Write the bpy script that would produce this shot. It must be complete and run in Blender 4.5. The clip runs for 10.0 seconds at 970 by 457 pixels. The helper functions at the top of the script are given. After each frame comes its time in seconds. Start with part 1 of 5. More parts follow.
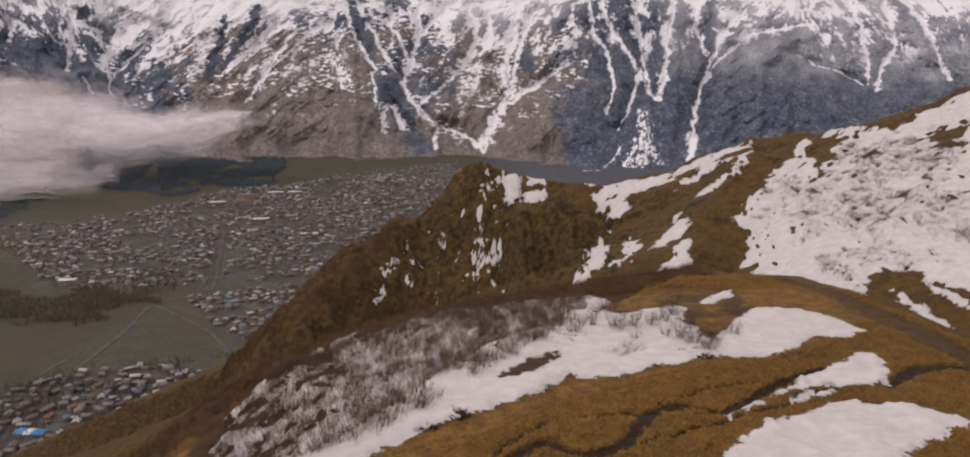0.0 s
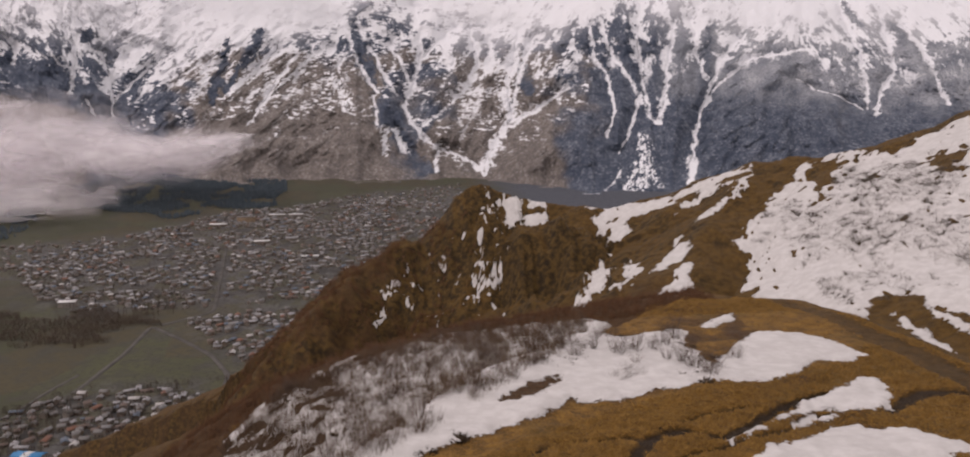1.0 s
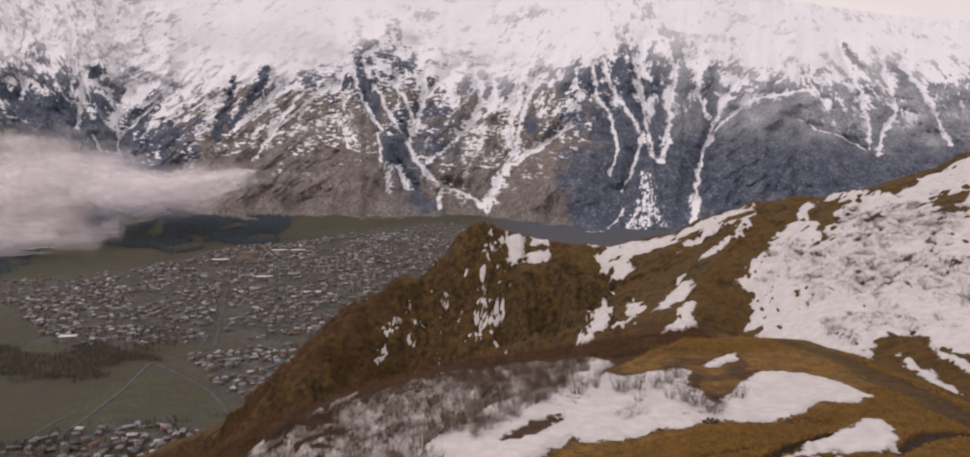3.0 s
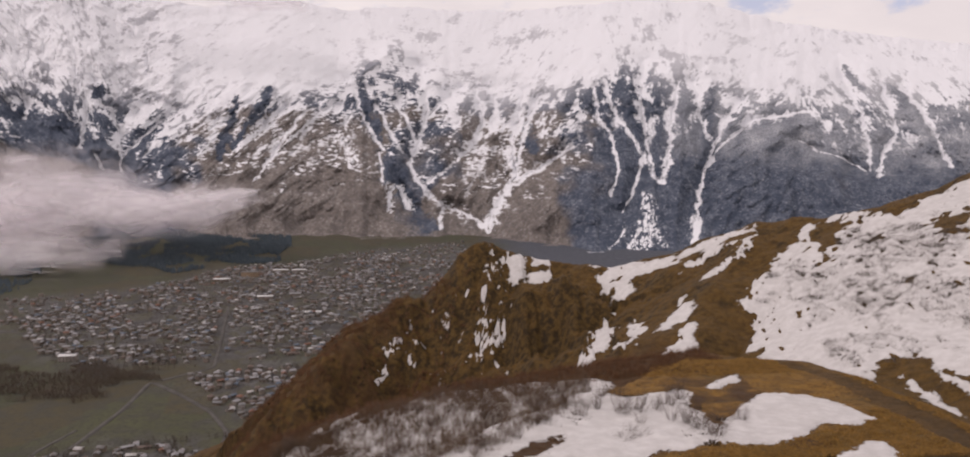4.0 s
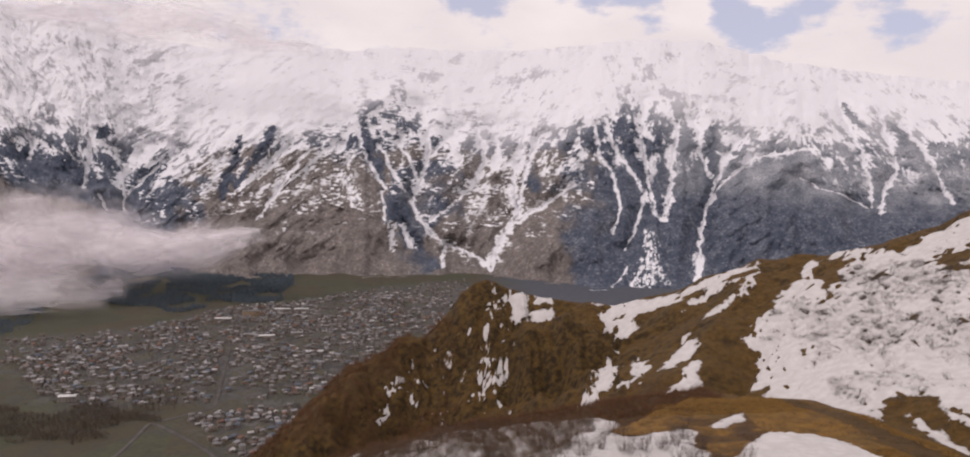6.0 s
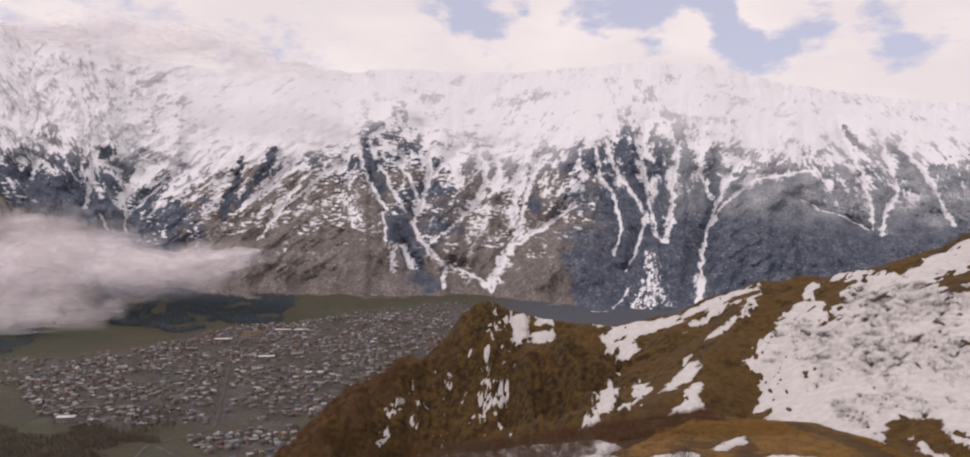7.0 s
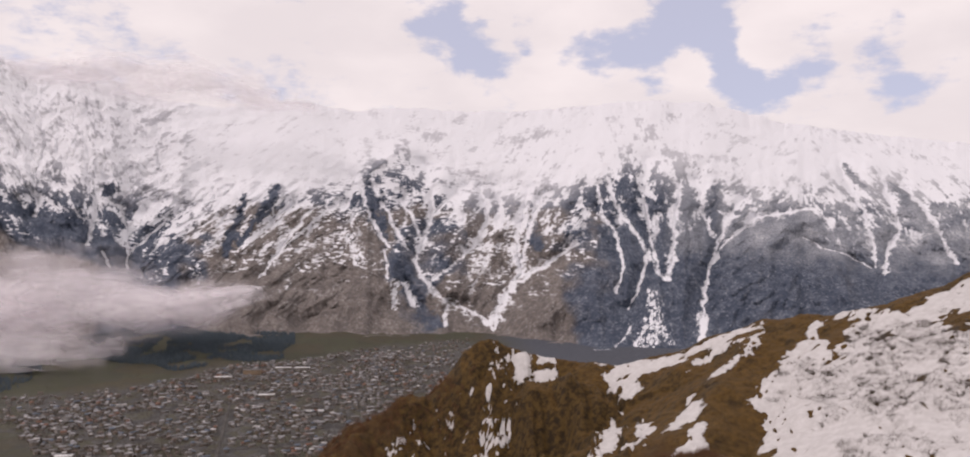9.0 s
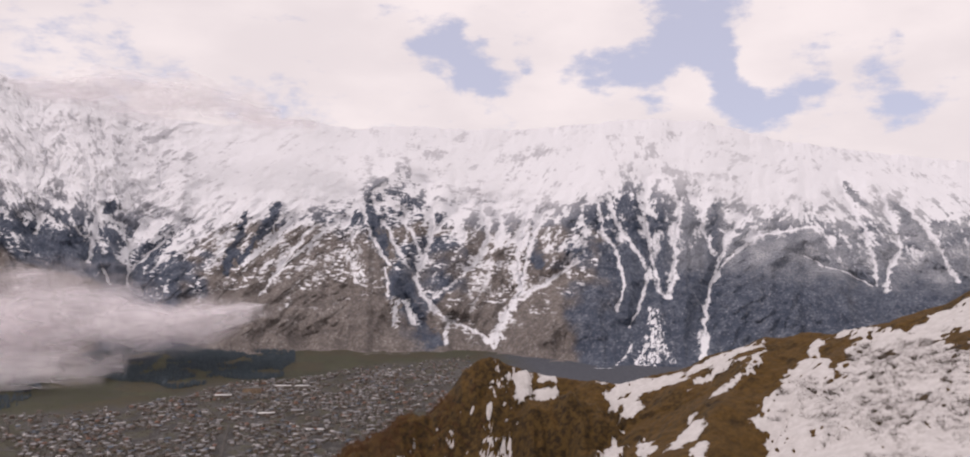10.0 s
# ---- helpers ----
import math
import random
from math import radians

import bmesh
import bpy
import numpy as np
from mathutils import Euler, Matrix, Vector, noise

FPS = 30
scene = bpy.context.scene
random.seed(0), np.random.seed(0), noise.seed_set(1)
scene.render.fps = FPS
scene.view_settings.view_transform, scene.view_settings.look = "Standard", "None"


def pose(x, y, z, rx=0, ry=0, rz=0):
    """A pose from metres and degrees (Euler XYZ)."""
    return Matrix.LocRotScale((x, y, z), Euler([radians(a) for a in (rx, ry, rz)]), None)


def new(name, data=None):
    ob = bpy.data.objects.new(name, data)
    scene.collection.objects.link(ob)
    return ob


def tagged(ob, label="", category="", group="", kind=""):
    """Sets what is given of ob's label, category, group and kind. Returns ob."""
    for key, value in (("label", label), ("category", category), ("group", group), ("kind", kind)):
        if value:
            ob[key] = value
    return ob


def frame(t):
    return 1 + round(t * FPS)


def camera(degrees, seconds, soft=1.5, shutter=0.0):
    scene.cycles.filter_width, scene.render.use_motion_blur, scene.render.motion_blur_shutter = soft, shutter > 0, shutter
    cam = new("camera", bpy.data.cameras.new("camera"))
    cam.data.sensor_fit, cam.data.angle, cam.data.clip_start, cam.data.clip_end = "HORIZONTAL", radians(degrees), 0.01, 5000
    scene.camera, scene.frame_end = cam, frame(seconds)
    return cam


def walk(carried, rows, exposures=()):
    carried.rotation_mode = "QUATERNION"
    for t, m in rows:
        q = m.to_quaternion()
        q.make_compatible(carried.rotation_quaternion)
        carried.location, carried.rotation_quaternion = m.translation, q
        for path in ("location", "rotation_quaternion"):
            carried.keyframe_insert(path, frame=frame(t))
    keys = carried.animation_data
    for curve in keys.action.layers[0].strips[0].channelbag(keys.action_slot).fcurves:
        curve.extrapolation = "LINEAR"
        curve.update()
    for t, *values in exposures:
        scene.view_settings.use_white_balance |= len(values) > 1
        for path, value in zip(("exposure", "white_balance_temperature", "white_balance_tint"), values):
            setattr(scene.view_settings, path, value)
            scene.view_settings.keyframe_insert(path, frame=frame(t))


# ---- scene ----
cam = camera(59.74, 10.0, soft=1.95)
EYE = 360.0
ROWS = [
    (0.0, 0.00, -11.60, 0.00), (0.5, 0.03, -10.82, -0.01), (1.0, 0.07, -10.05, -0.13),
    (1.5, 0.14, -9.37, -0.37), (2.0, 0.21, -8.80, -0.40), (2.5, 0.26, -8.21, -0.44),
    (4.0, 0.41, -6.16, -0.65), (4.5, 0.47, -5.57, -0.64), (5.0, 0.51, -4.90, -0.53),
    (5.5, 0.53, -4.26, -0.43), (7.0, 0.61, -2.15, -0.58), (7.5, 0.65, -1.52, -0.64),
    (8.0, 0.68, -0.92, -0.69), (8.5, 0.72, -0.36, -0.68), (9.0, 0.74, 0.40, -0.64),
    (9.5, 0.76, 0.99, -0.65), (10.0, 0.79, 1.61, -0.70),
]
walk(cam, [(t, pose(0, 0, EYE, 90 + pitch, roll, yaw)) for t, yaw, pitch, roll in ROWS],
     exposures=[(0.0, -0.10, 6700, 24), (10.0, 0.0, 6600, 24)])

# ---- world and sun: bright broken overcast ----
SUN_EL, SUN_AZ = radians(42), radians(248)
world = bpy.data.worlds.new("sky")
scene.world = world
scene.cycles.transparent_max_bounces = 24
world.use_nodes = True


class Nodes:
    """Short hand for building node trees."""

    def __init__(self, tree):
        self.tree = tree
        tree.nodes.clear()

    def add(self, kind):
        return self.tree.nodes.new(kind)

    def put(self, socket, value):
        if isinstance(value, bpy.types.NodeSocket):
            self.tree.links.new(value, socket)
        elif isinstance(value, (tuple, list)) and len(value) == 3 and socket.type == "RGBA":
            socket.default_value = (*value, 1)
        else:
            socket.default_value = value

    def math(self, op, a, b=0.0, c=0.0, clamp=False):
        n = self.add("ShaderNodeMath")
        n.operation, n.use_clamp = op, clamp
        for s, v in zip(n.inputs, (a, b, c)):
            self.put(s, v)
        return n.outputs[0]

    def noise(self, vec, scale, detail=4.0, rough=0.55, dist=0.0):
        n = self.add("ShaderNodeTexNoise")
        self.put(n.inputs["Vector"], vec)
        for k, v in (("Scale", scale), ("Detail", detail), ("Roughness", rough), ("Distortion", dist)):
            n.inputs[k].default_value = v
        return n.outputs["Fac"]

    def step(self, x, lo, hi):
        n = self.add("ShaderNodeMapRange")
        n.interpolation_type = "SMOOTHSTEP"
        for k, v in (("Value", x), ("From Min", lo), ("From Max", hi)):
            self.put(n.inputs[k], v)
        return n.outputs["Result"]

    def mix(self, fac, a, b):
        n = self.add("ShaderNodeMix")
        n.data_type = "RGBA"
        self.put(n.inputs[0], fac)
        self.put(n.inputs[6], a)
        self.put(n.inputs[7], b)
        return n.outputs[2]

    def attr(self, name):
        n = self.add("ShaderNodeAttribute")
        n.attribute_name = name
        return n.outputs["Fac"]

    def scaled(self, vec, sx, sy, sz):
        n = self.add("ShaderNodeVectorMath")
        n.operation = "MULTIPLY"
        self.put(n.inputs[0], vec)
        n.inputs[1].default_value = (sx, sy, sz)
        return n.outputs[0]


def sky_nodes():
    k = Nodes(world.node_tree)
    way = k.add("ShaderNodeTexCoord").outputs["Generated"]
    sky = k.add("ShaderNodeTexSky")
    sky.sky_type, sky.sun_disc, sky.sun_elevation, sky.sun_rotation, sky.altitude = "NISHITA", False, SUN_EL, SUN_AZ, 2100.0
    air = k.mix(0.72, sky.outputs[0], (7.0, 7.5, 8.6))
    # cloud cover: large noise with a few openings in it
    flat = k.scaled(way, 1.0, 1.0, 2.2)
    big = k.noise(flat, 3.4, 8.0, 0.56, 0.25)
    fine = k.noise(flat, 11.0, 7.0, 0.6, 0.3)
    cover = k.math("ADD", k.math("MULTIPLY", big, 0.75), k.math("MULTIPLY", fine, 1.1))
    curl = k.add("ShaderNodeTexNoise")
    k.put(curl.inputs["Vector"], way)
    curl.inputs["Scale"].default_value, curl.inputs["Detail"].default_value = 9.0, 5.0
    shift = k.add("ShaderNodeVectorMath")
    shift.operation = "MULTIPLY_ADD"
    k.put(shift.inputs[0], curl.outputs["Color"])
    shift.inputs[1].default_value = (0.10, 0.10, 0.10)
    shift.inputs[2].default_value = (-0.05, -0.05, -0.05)
    moved = k.add("ShaderNodeVectorMath")
    k.put(moved.inputs[0], way)
    k.put(moved.inputs[1], shift.outputs[0])
    bent = moved.outputs[0]
    gap = 0.0
    for a, e, r, s in ((-0.078, 0.269, 0.023, 0.39), (-0.055, 0.244, 0.03, 0.48), (-0.029, 0.219, 0.026, 0.48), (-0.003, 0.196, 0.022, 0.46), (0.029, 0.227, 0.018, 0.39), (-0.047, 0.193, 0.014, 0.34), (0.11, 0.219, 0.023, 0.34), (0.15, 0.224, 0.03, 0.39), (0.186, 0.235, 0.03, 0.39),
                       (0.212, 0.254, 0.026, 0.39), (0.252, 0.264, 0.03, 0.39), (0.259, 0.229, 0.031, 0.41), (0.278, 0.191, 0.026, 0.39), (0.325, 0.196, 0.026, 0.41), (0.369, 0.2, 0.022, 0.39), (0.227, 0.199, 0.019, -0.4), (0.088, 0.249, 0.022, -0.3),
                       (0.318, 0.236, 0.022, -0.3), (0.438, 0.212, 0.016, 0.39), (0.467, 0.179, 0.019, 0.46), (0.459, 0.241, 0.012, 0.34), (-0.447, 0.252, 0.014, 0.23), (0.187, 0.169, 0.014, 0.29), (0.273, 0.309, 0.035, 0.34), (0.2, 0.301, 0.022, 0.34)):
        d = Vector((a, 1, e)).normalized()
        dist = k.add("ShaderNodeVectorMath")
        dist.operation = "DISTANCE"
        k.put(dist.inputs[0], bent)
        dist.inputs[1].default_value = d
        spot = k.math("MULTIPLY", k.step(dist.outputs["Value"], r * 1.9, r * 0.25), s)
        gap = k.math("ADD", gap, spot)
    tatters = k.math("MULTIPLY", k.math("SUBTRACT", k.noise(flat, 30.0, 6.0, 0.62), 0.5), 0.9)
    open_sky = k.math("ADD", k.math("SUBTRACT", cover, gap), tatters)
    cloud = k.step(open_sky, 0.46, 0.86)
    body = k.noise(flat, 5.0, 6.0, 0.5)
    white = k.mix(k.step(body, 0.35, 0.7), (8.6, 8.4, 8.1), (9.9, 9.65, 9.15))
    out = k.mix(cloud, air, white)
    bg = k.add("ShaderNodeBackground")
    k.put(bg.inputs["Color"], out)
    bg.inputs["Strength"].default_value = 0.09
    k.put(k.add("ShaderNodeOutputWorld").inputs["Surface"], bg.outputs[0])


sky_nodes()
sun_data = bpy.data.lights.new("sun", "SUN")
sun_data.energy, sun_data.angle, sun_data.color = 1.0, radians(12), (1.0, 0.95, 0.89)
sun = new("sun", sun_data)
sun.matrix_world = pose(0, 0, 600) @ Vector((-math.sin(SUN_AZ) * math.cos(SUN_EL), -math.cos(SUN_AZ) * math.cos(SUN_EL), -math.sin(SUN_EL))).to_track_quat("-Z", "Y").to_matrix().to_4x4()

# ---- numbers: noise and landforms ----


def lattice(ix, iy, seed):
    h = (ix.astype(np.int64) * 374761393 + iy.astype(np.int64) * 668265263 + seed * 974634721) & 0xFFFFFFFF
    h = ((h ^ (h >> 13)) * 1274126177) & 0xFFFFFFFF
    return ((h ^ (h >> 16)) & 0xFFFF) / 65535.0 * 2 * np.pi


def grain(x, y, seed=0):
    """Gradient noise, about -1 to 1."""
    x0, y0 = np.floor(x), np.floor(y)
    fx, fy = x - x0, y - y0
    u, v = fx * fx * fx * (fx * (fx * 6 - 15) + 10), fy * fy * fy * (fy * (fy * 6 - 15) + 10)

    def corner(dx, dy):
        a = lattice(x0 + dx, y0 + dy, seed)
        return np.cos(a) * (fx - dx) + np.sin(a) * (fy - dy)

    low = corner(0, 0) * (1 - u) + corner(1, 0) * u
    high = corner(0, 1) * (1 - u) + corner(1, 1) * u
    return (low * (1 - v) + high * v) * 1.5


def fbm(x, y, octaves=4, seed=0, gain=0.5):
    total, amp = 0.0, 1.0
    for i in range(octaves):
        total = total + amp * grain(x, y, seed + i)
        x, y, amp = x * 2.03 + 17.3, y * 2.03 + 5.1, amp * gain
    return total


def ribs(x, y, octaves=3, seed=0):
    """Ridged noise: 1 on sharp crests, towards 0 in round hollows."""
    total, amp, norm = 0.0, 1.0, 0.0
    for i in range(octaves):
        total = total + amp * (1 - np.abs(grain(x, y, seed + i)))
        norm += amp
        x, y, amp = x * 2.1 + 3.7, y * 2.1 + 9.2, amp * 0.5
    return total / norm


def smooth(x, lo, hi):
    t = np.clip((x - lo) / (hi - lo), 0, 1)
    return t * t * (3 - 2 * t)


def along(x, y, pts):
    """Nearest stretch of a line of (x, y, ...) stations: distance, side (+ is left of its way) and the stations' further values there."""
    best = np.full(x.shape, 1e9)
    side = np.zeros(x.shape)
    rest = [np.zeros(x.shape) for _ in pts[0][2:]]
    for p, q in zip(pts, pts[1:]):
        ex, ey = q[0] - p[0], q[1] - p[1]
        t = np.clip(((x - p[0]) * ex + (y - p[1]) * ey) / (ex * ex + ey * ey), 0, 1)
        dx, dy = x - p[0] - t * ex, y - p[1] - t * ey
        d = np.hypot(dx, dy)
        m = d < best
        best = np.where(m, d, best)
        side = np.where(m, np.sign(ex * dy - ey * dx), side)
        for i in range(len(rest)):
            rest[i] = np.where(m, p[2 + i] * (1 - t) + q[2 + i] * t, rest[i])
    return best, side, rest


def inside(x, y, pts):
    """Signed distance to a closed outline: positive inside."""
    best = np.full(x.shape, 1e9)
    odd = np.zeros(x.shape, bool)
    for p, q in zip(pts, pts[1:] + pts[:1]):
        ex, ey = q[0] - p[0], q[1] - p[1]
        t = np.clip(((x - p[0]) * ex + (y - p[1]) * ey) / (ex * ex + ey * ey + 1e-9), 0, 1)
        best = np.minimum(best, np.hypot(x - p[0] - t * ex, y - p[1] - t * ey))
        cross = ((p[1] > y) != (q[1] > y)) & (x < (q[0] - p[0]) * (y - p[1]) / (q[1] - p[1] + 1e-12) + p[0])
        odd ^= cross
    return np.where(odd, best, -best)


def around(x, y, pts, reach):
    """The places within reach of the box round some points."""
    px_, py_ = [p[0] for p in pts], [p[1] for p in pts]
    return (x > min(px_) - reach) & (x < max(px_) + reach) & (y > min(py_) - reach) & (y < max(py_) + reach)


def smax(a, b, k):
    h = np.clip(0.5 + 0.5 * (a - b) / k, 0, 1)
    return b * (1 - h) + a * h + k * h * (1 - h)


# ridges: stations x, y, height, fall on the near side, fall on the far side
SKYLINE = [(-2.0, 232.0, 331.0, 1.15, 1.25), (2.7, 231.0, 329.9, 1.0, 1.0), (7.8, 229.5, 327.6, 0.95, 0.8), (14.5, 228.0, 326.7, 0.9, 0.8), (22.7, 226.0, 326.5, 0.8, 0.8), (31.6, 223.2, 325.6, 0.6, 0.8),
           (48.1, 216.7, 330.4, 0.5, 0.7), (64.7, 205.0, 339.8, 0.44, 0.6), (78.6, 196.9, 342.6, 0.4, 0.6), (88.6, 188.2, 346.1, 0.38, 0.6),
           (101.1, 178.3, 353.5, 0.38, 0.6), (150.0, 140.0, 376.0, 0.4, 0.6), (260.0, 40.0, 400.0, 0.4, 0.6), (420.0, -300.0, 430.0, 0.4, 0.6)]
SPUR = [(-2.0, 232.0, 331.0, 1.0, 0.9), (-5.5, 231.5, 330.3, 1.0, 0.9), (-8.3, 230.0, 327.4, 1.0, 0.9), (-11.5, 229.0, 323.0, 1.0, 0.9), (-16.8, 227.0, 317.0, 0.95, 0.9),
        (-24.3, 226.0, 315.2, 0.9, 0.9), (-30.5, 221.0, 312.8, 0.9, 0.9), (-34.4, 214.0, 310.5, 0.9, 0.9), (-37.2, 206.0, 307.6, 0.9, 0.9), (-41.4, 199.0, 304.0, 0.85, 0.9),
        (-46.2, 193.0, 300.0, 0.85, 0.9), (-62.0, 188.0, 284.0, 0.85, 0.9), (-84.0, 184.0, 258.0, 0.85, 0.9), (-115.0, 182.0, 200.0, 0.8, 0.9), (-240.0, 220.0, 20.0, 0.8, 0.9)]
# grassy shelf that breaks off into a fluted cliff
LIP = [(8.0, 210.0, 323.5, 1.5, 0.12), (13.2, 208.0, 323.2, 1.6, 0.12), (18.3, 206.0, 323.4, 1.7, 0.12), (23.4, 203.0, 322.2, 1.6, 0.12), (27.2, 200.0, 320.6, 1.5, 0.12), (28.2, 197.0, 318.4, 1.4, 0.15)]
BUTTRESS = [(64.7, 205.0, 339.8, 0.5, 0.5), (55.4, 187.0, 332.8, 0.5, 0.6), (46.2, 174.0, 327.5, 0.5, 0.7), (39.3, 155.1, 322.1, 0.5, 0.7)]
BROW = [(-330.0, 30.0, 60.0, -0.05, 0.9), (-110.0, 72.0, 244.0, -0.05, 0.95), (-45.3, 98.0, 309.5, -0.05, 0.9), (-38.4, 101.0, 313.7, -0.05, 0.75),
        (-29.6, 108.0, 319.0, -0.05, 0.75), (-19.7, 114.3, 320.8, -0.05, 0.75), (-7.5, 117.8, 323.8, -0.05, 0.75), (10.7, 121.5, 325.7, -0.05, 0.6),
        (32.0, 126.0, 327.7, -0.04, 0.4), (40.0, 111.0, 330.7, -0.02, 0.35), (42.9, 94.7, 332.4, 0.0, 0.4), (44.2, 83.0, 333.2, 0.0, 0.4),
        (44.4, 73.6, 333.8, 0.0, 0.4), (46.0, 40.0, 335.0, 0.0, 0.3), (60.0, -200.0, 338.0, 0.0, 0.2)]


def ridge(x, y, pts, flip=1):
    d, side, (z, near, far) = along(x, y, pts)
    soft = np.sqrt(d * d + 4.0) - 2.0
    return z - soft * np.where(side * flip > 0, far, near)


def hill(x, y):
    """Height of the ground, hills and valley floor."""
    wx, wy = x + 2.2 * fbm(x / 23, y / 23, 3, 5), y + 2.2 * fbm(x / 23, y / 23, 3, 9)
    h = ridge(wx, wy, SKYLINE)
    h = smax(h, ridge(wx, wy, SPUR, -1), 4.0)
    h = smax(h, ridge(wx, wy, BUTTRESS), 4.0)
    shelf = ridge(wx, wy, LIP) - 2.0 * np.clip(8.0 - wx, 0, None) - 2.0 * np.clip(wx - 28.0, 0, None) - 0.9 * np.clip(wy - 218.0, 0, None)
    h = smax(h, shelf, 2.0)
    brow = ridge(x, y, BROW)
    back = smooth(y, 140, 185)
    crags = (1 - 0.8 * smooth(x, 6, 14) * smooth(y, 208, 216)) * (0.12 + 0.88 * (1 - smooth(x, 24, 36)) * (1 - 0.6 * smooth(y, 222, 232)))
    h = h + back * (crags * (ribs(wx / 12 + wy / 60, wy / 40, 3, 21) - 0.74) * 9.0 * (1 - 0.6 * smooth(-x, 14, 26)) + (0.5 + crags) * 1.3 * fbm(x / 11, y / 11, 5, 31))
    h = h + (1 - back) * 0.8 * fbm(x / 14, y / 14, 3, 35)
    h = smax(h, brow + 0.5 * fbm(x / 13, y / 13, 3, 41), 3.0)
    h = h + 0.10 * fbm(x / 1.1, y / 1.1, 3, 51) + 0.10 * fbm(x / 2.6, y / 2.6, 2, 55)
    floor = 2.5 * fbm(x / 300, y / 300, 3, 61) + 60 * smooth(-x - 0.45 * y, 100, 900) * smooth(y, 1500, 2600)
    return smax(h, floor, 18.0)


def sheet(name, X, Y, Z, mats, slots=None, values=()):
    """A mesh from a grid of places, with named values on its points."""
    n, m = X.shape
    me = bpy.data.meshes.new(name)
    co = np.stack([X, Y, Z], -1).reshape(-1, 3)
    i = np.arange(n * m).reshape(n, m)
    quads = np.stack([i[:-1, :-1], i[:-1, 1:], i[1:, 1:], i[1:, :-1]], -1).reshape(-1, 4)
    me.vertices.add(len(co))
    me.vertices.foreach_set("co", co.ravel())
    me.loops.add(quads.size)
    me.loops.foreach_set("vertex_index", quads.ravel().astype(np.int32))
    me.polygons.add(len(quads))
    me.polygons.foreach_set("loop_start", np.arange(0, quads.size, 4, dtype=np.int32))
    me.update(calc_edges=True)
    me.polygons.foreach_set("use_smooth", np.ones(len(quads), bool))
    for key, v in values:
        me.attributes.new(key, "FLOAT", "POINT").data.foreach_set("value", v.ravel().astype(np.float32))
    for mat in mats:
        me.materials.append(mat)
    if slots is not None:
        me.polygons.foreach_set("material_index", slots[:-1, :-1].ravel().astype(np.int32))
    return new(name, me)


def raw(name, verts, faces, mat):
    """A mesh from arrays of points and of triangles or quads."""
    me = bpy.data.meshes.new(name)
    faces = np.asarray(faces, np.int32)
    n = faces.shape[1]
    me.vertices.add(len(verts))
    me.vertices.foreach_set("co", np.asarray(verts, np.float32).ravel())
    me.loops.add(faces.size)
    me.loops.foreach_set("vertex_index", faces.ravel())
    me.polygons.add(len(faces))
    me.polygons.foreach_set("loop_start", np.arange(0, faces.size, n, dtype=np.int32))
    me.update(calc_edges=True)
    me.validate()
    me.materials.append(mat)
    return me


# ---- materials ----


def material(name):
    m = bpy.data.materials.new(name)
    m.use_nodes = True
    k = Nodes(m.node_tree)
    k.out = k.add("ShaderNodeOutputMaterial")
    k.bsdf = k.add("ShaderNodeBsdfPrincipled")
    k.tree.links.new(k.bsdf.outputs[0], k.out.inputs["Surface"])
    k.place = k.add("ShaderNodeTexCoord").outputs["Object"]
    k.bsdf.inputs["Specular IOR Level"].default_value = 0.25
    return m, k


def bump(k, height, strength, distance):
    n = k.add("ShaderNodeBump")
    n.inputs["Strength"].default_value, n.inputs["Distance"].default_value = strength, distance
    k.put(n.inputs["Height"], height)
    k.put(k.bsdf.inputs["Normal"], n.outputs[0])


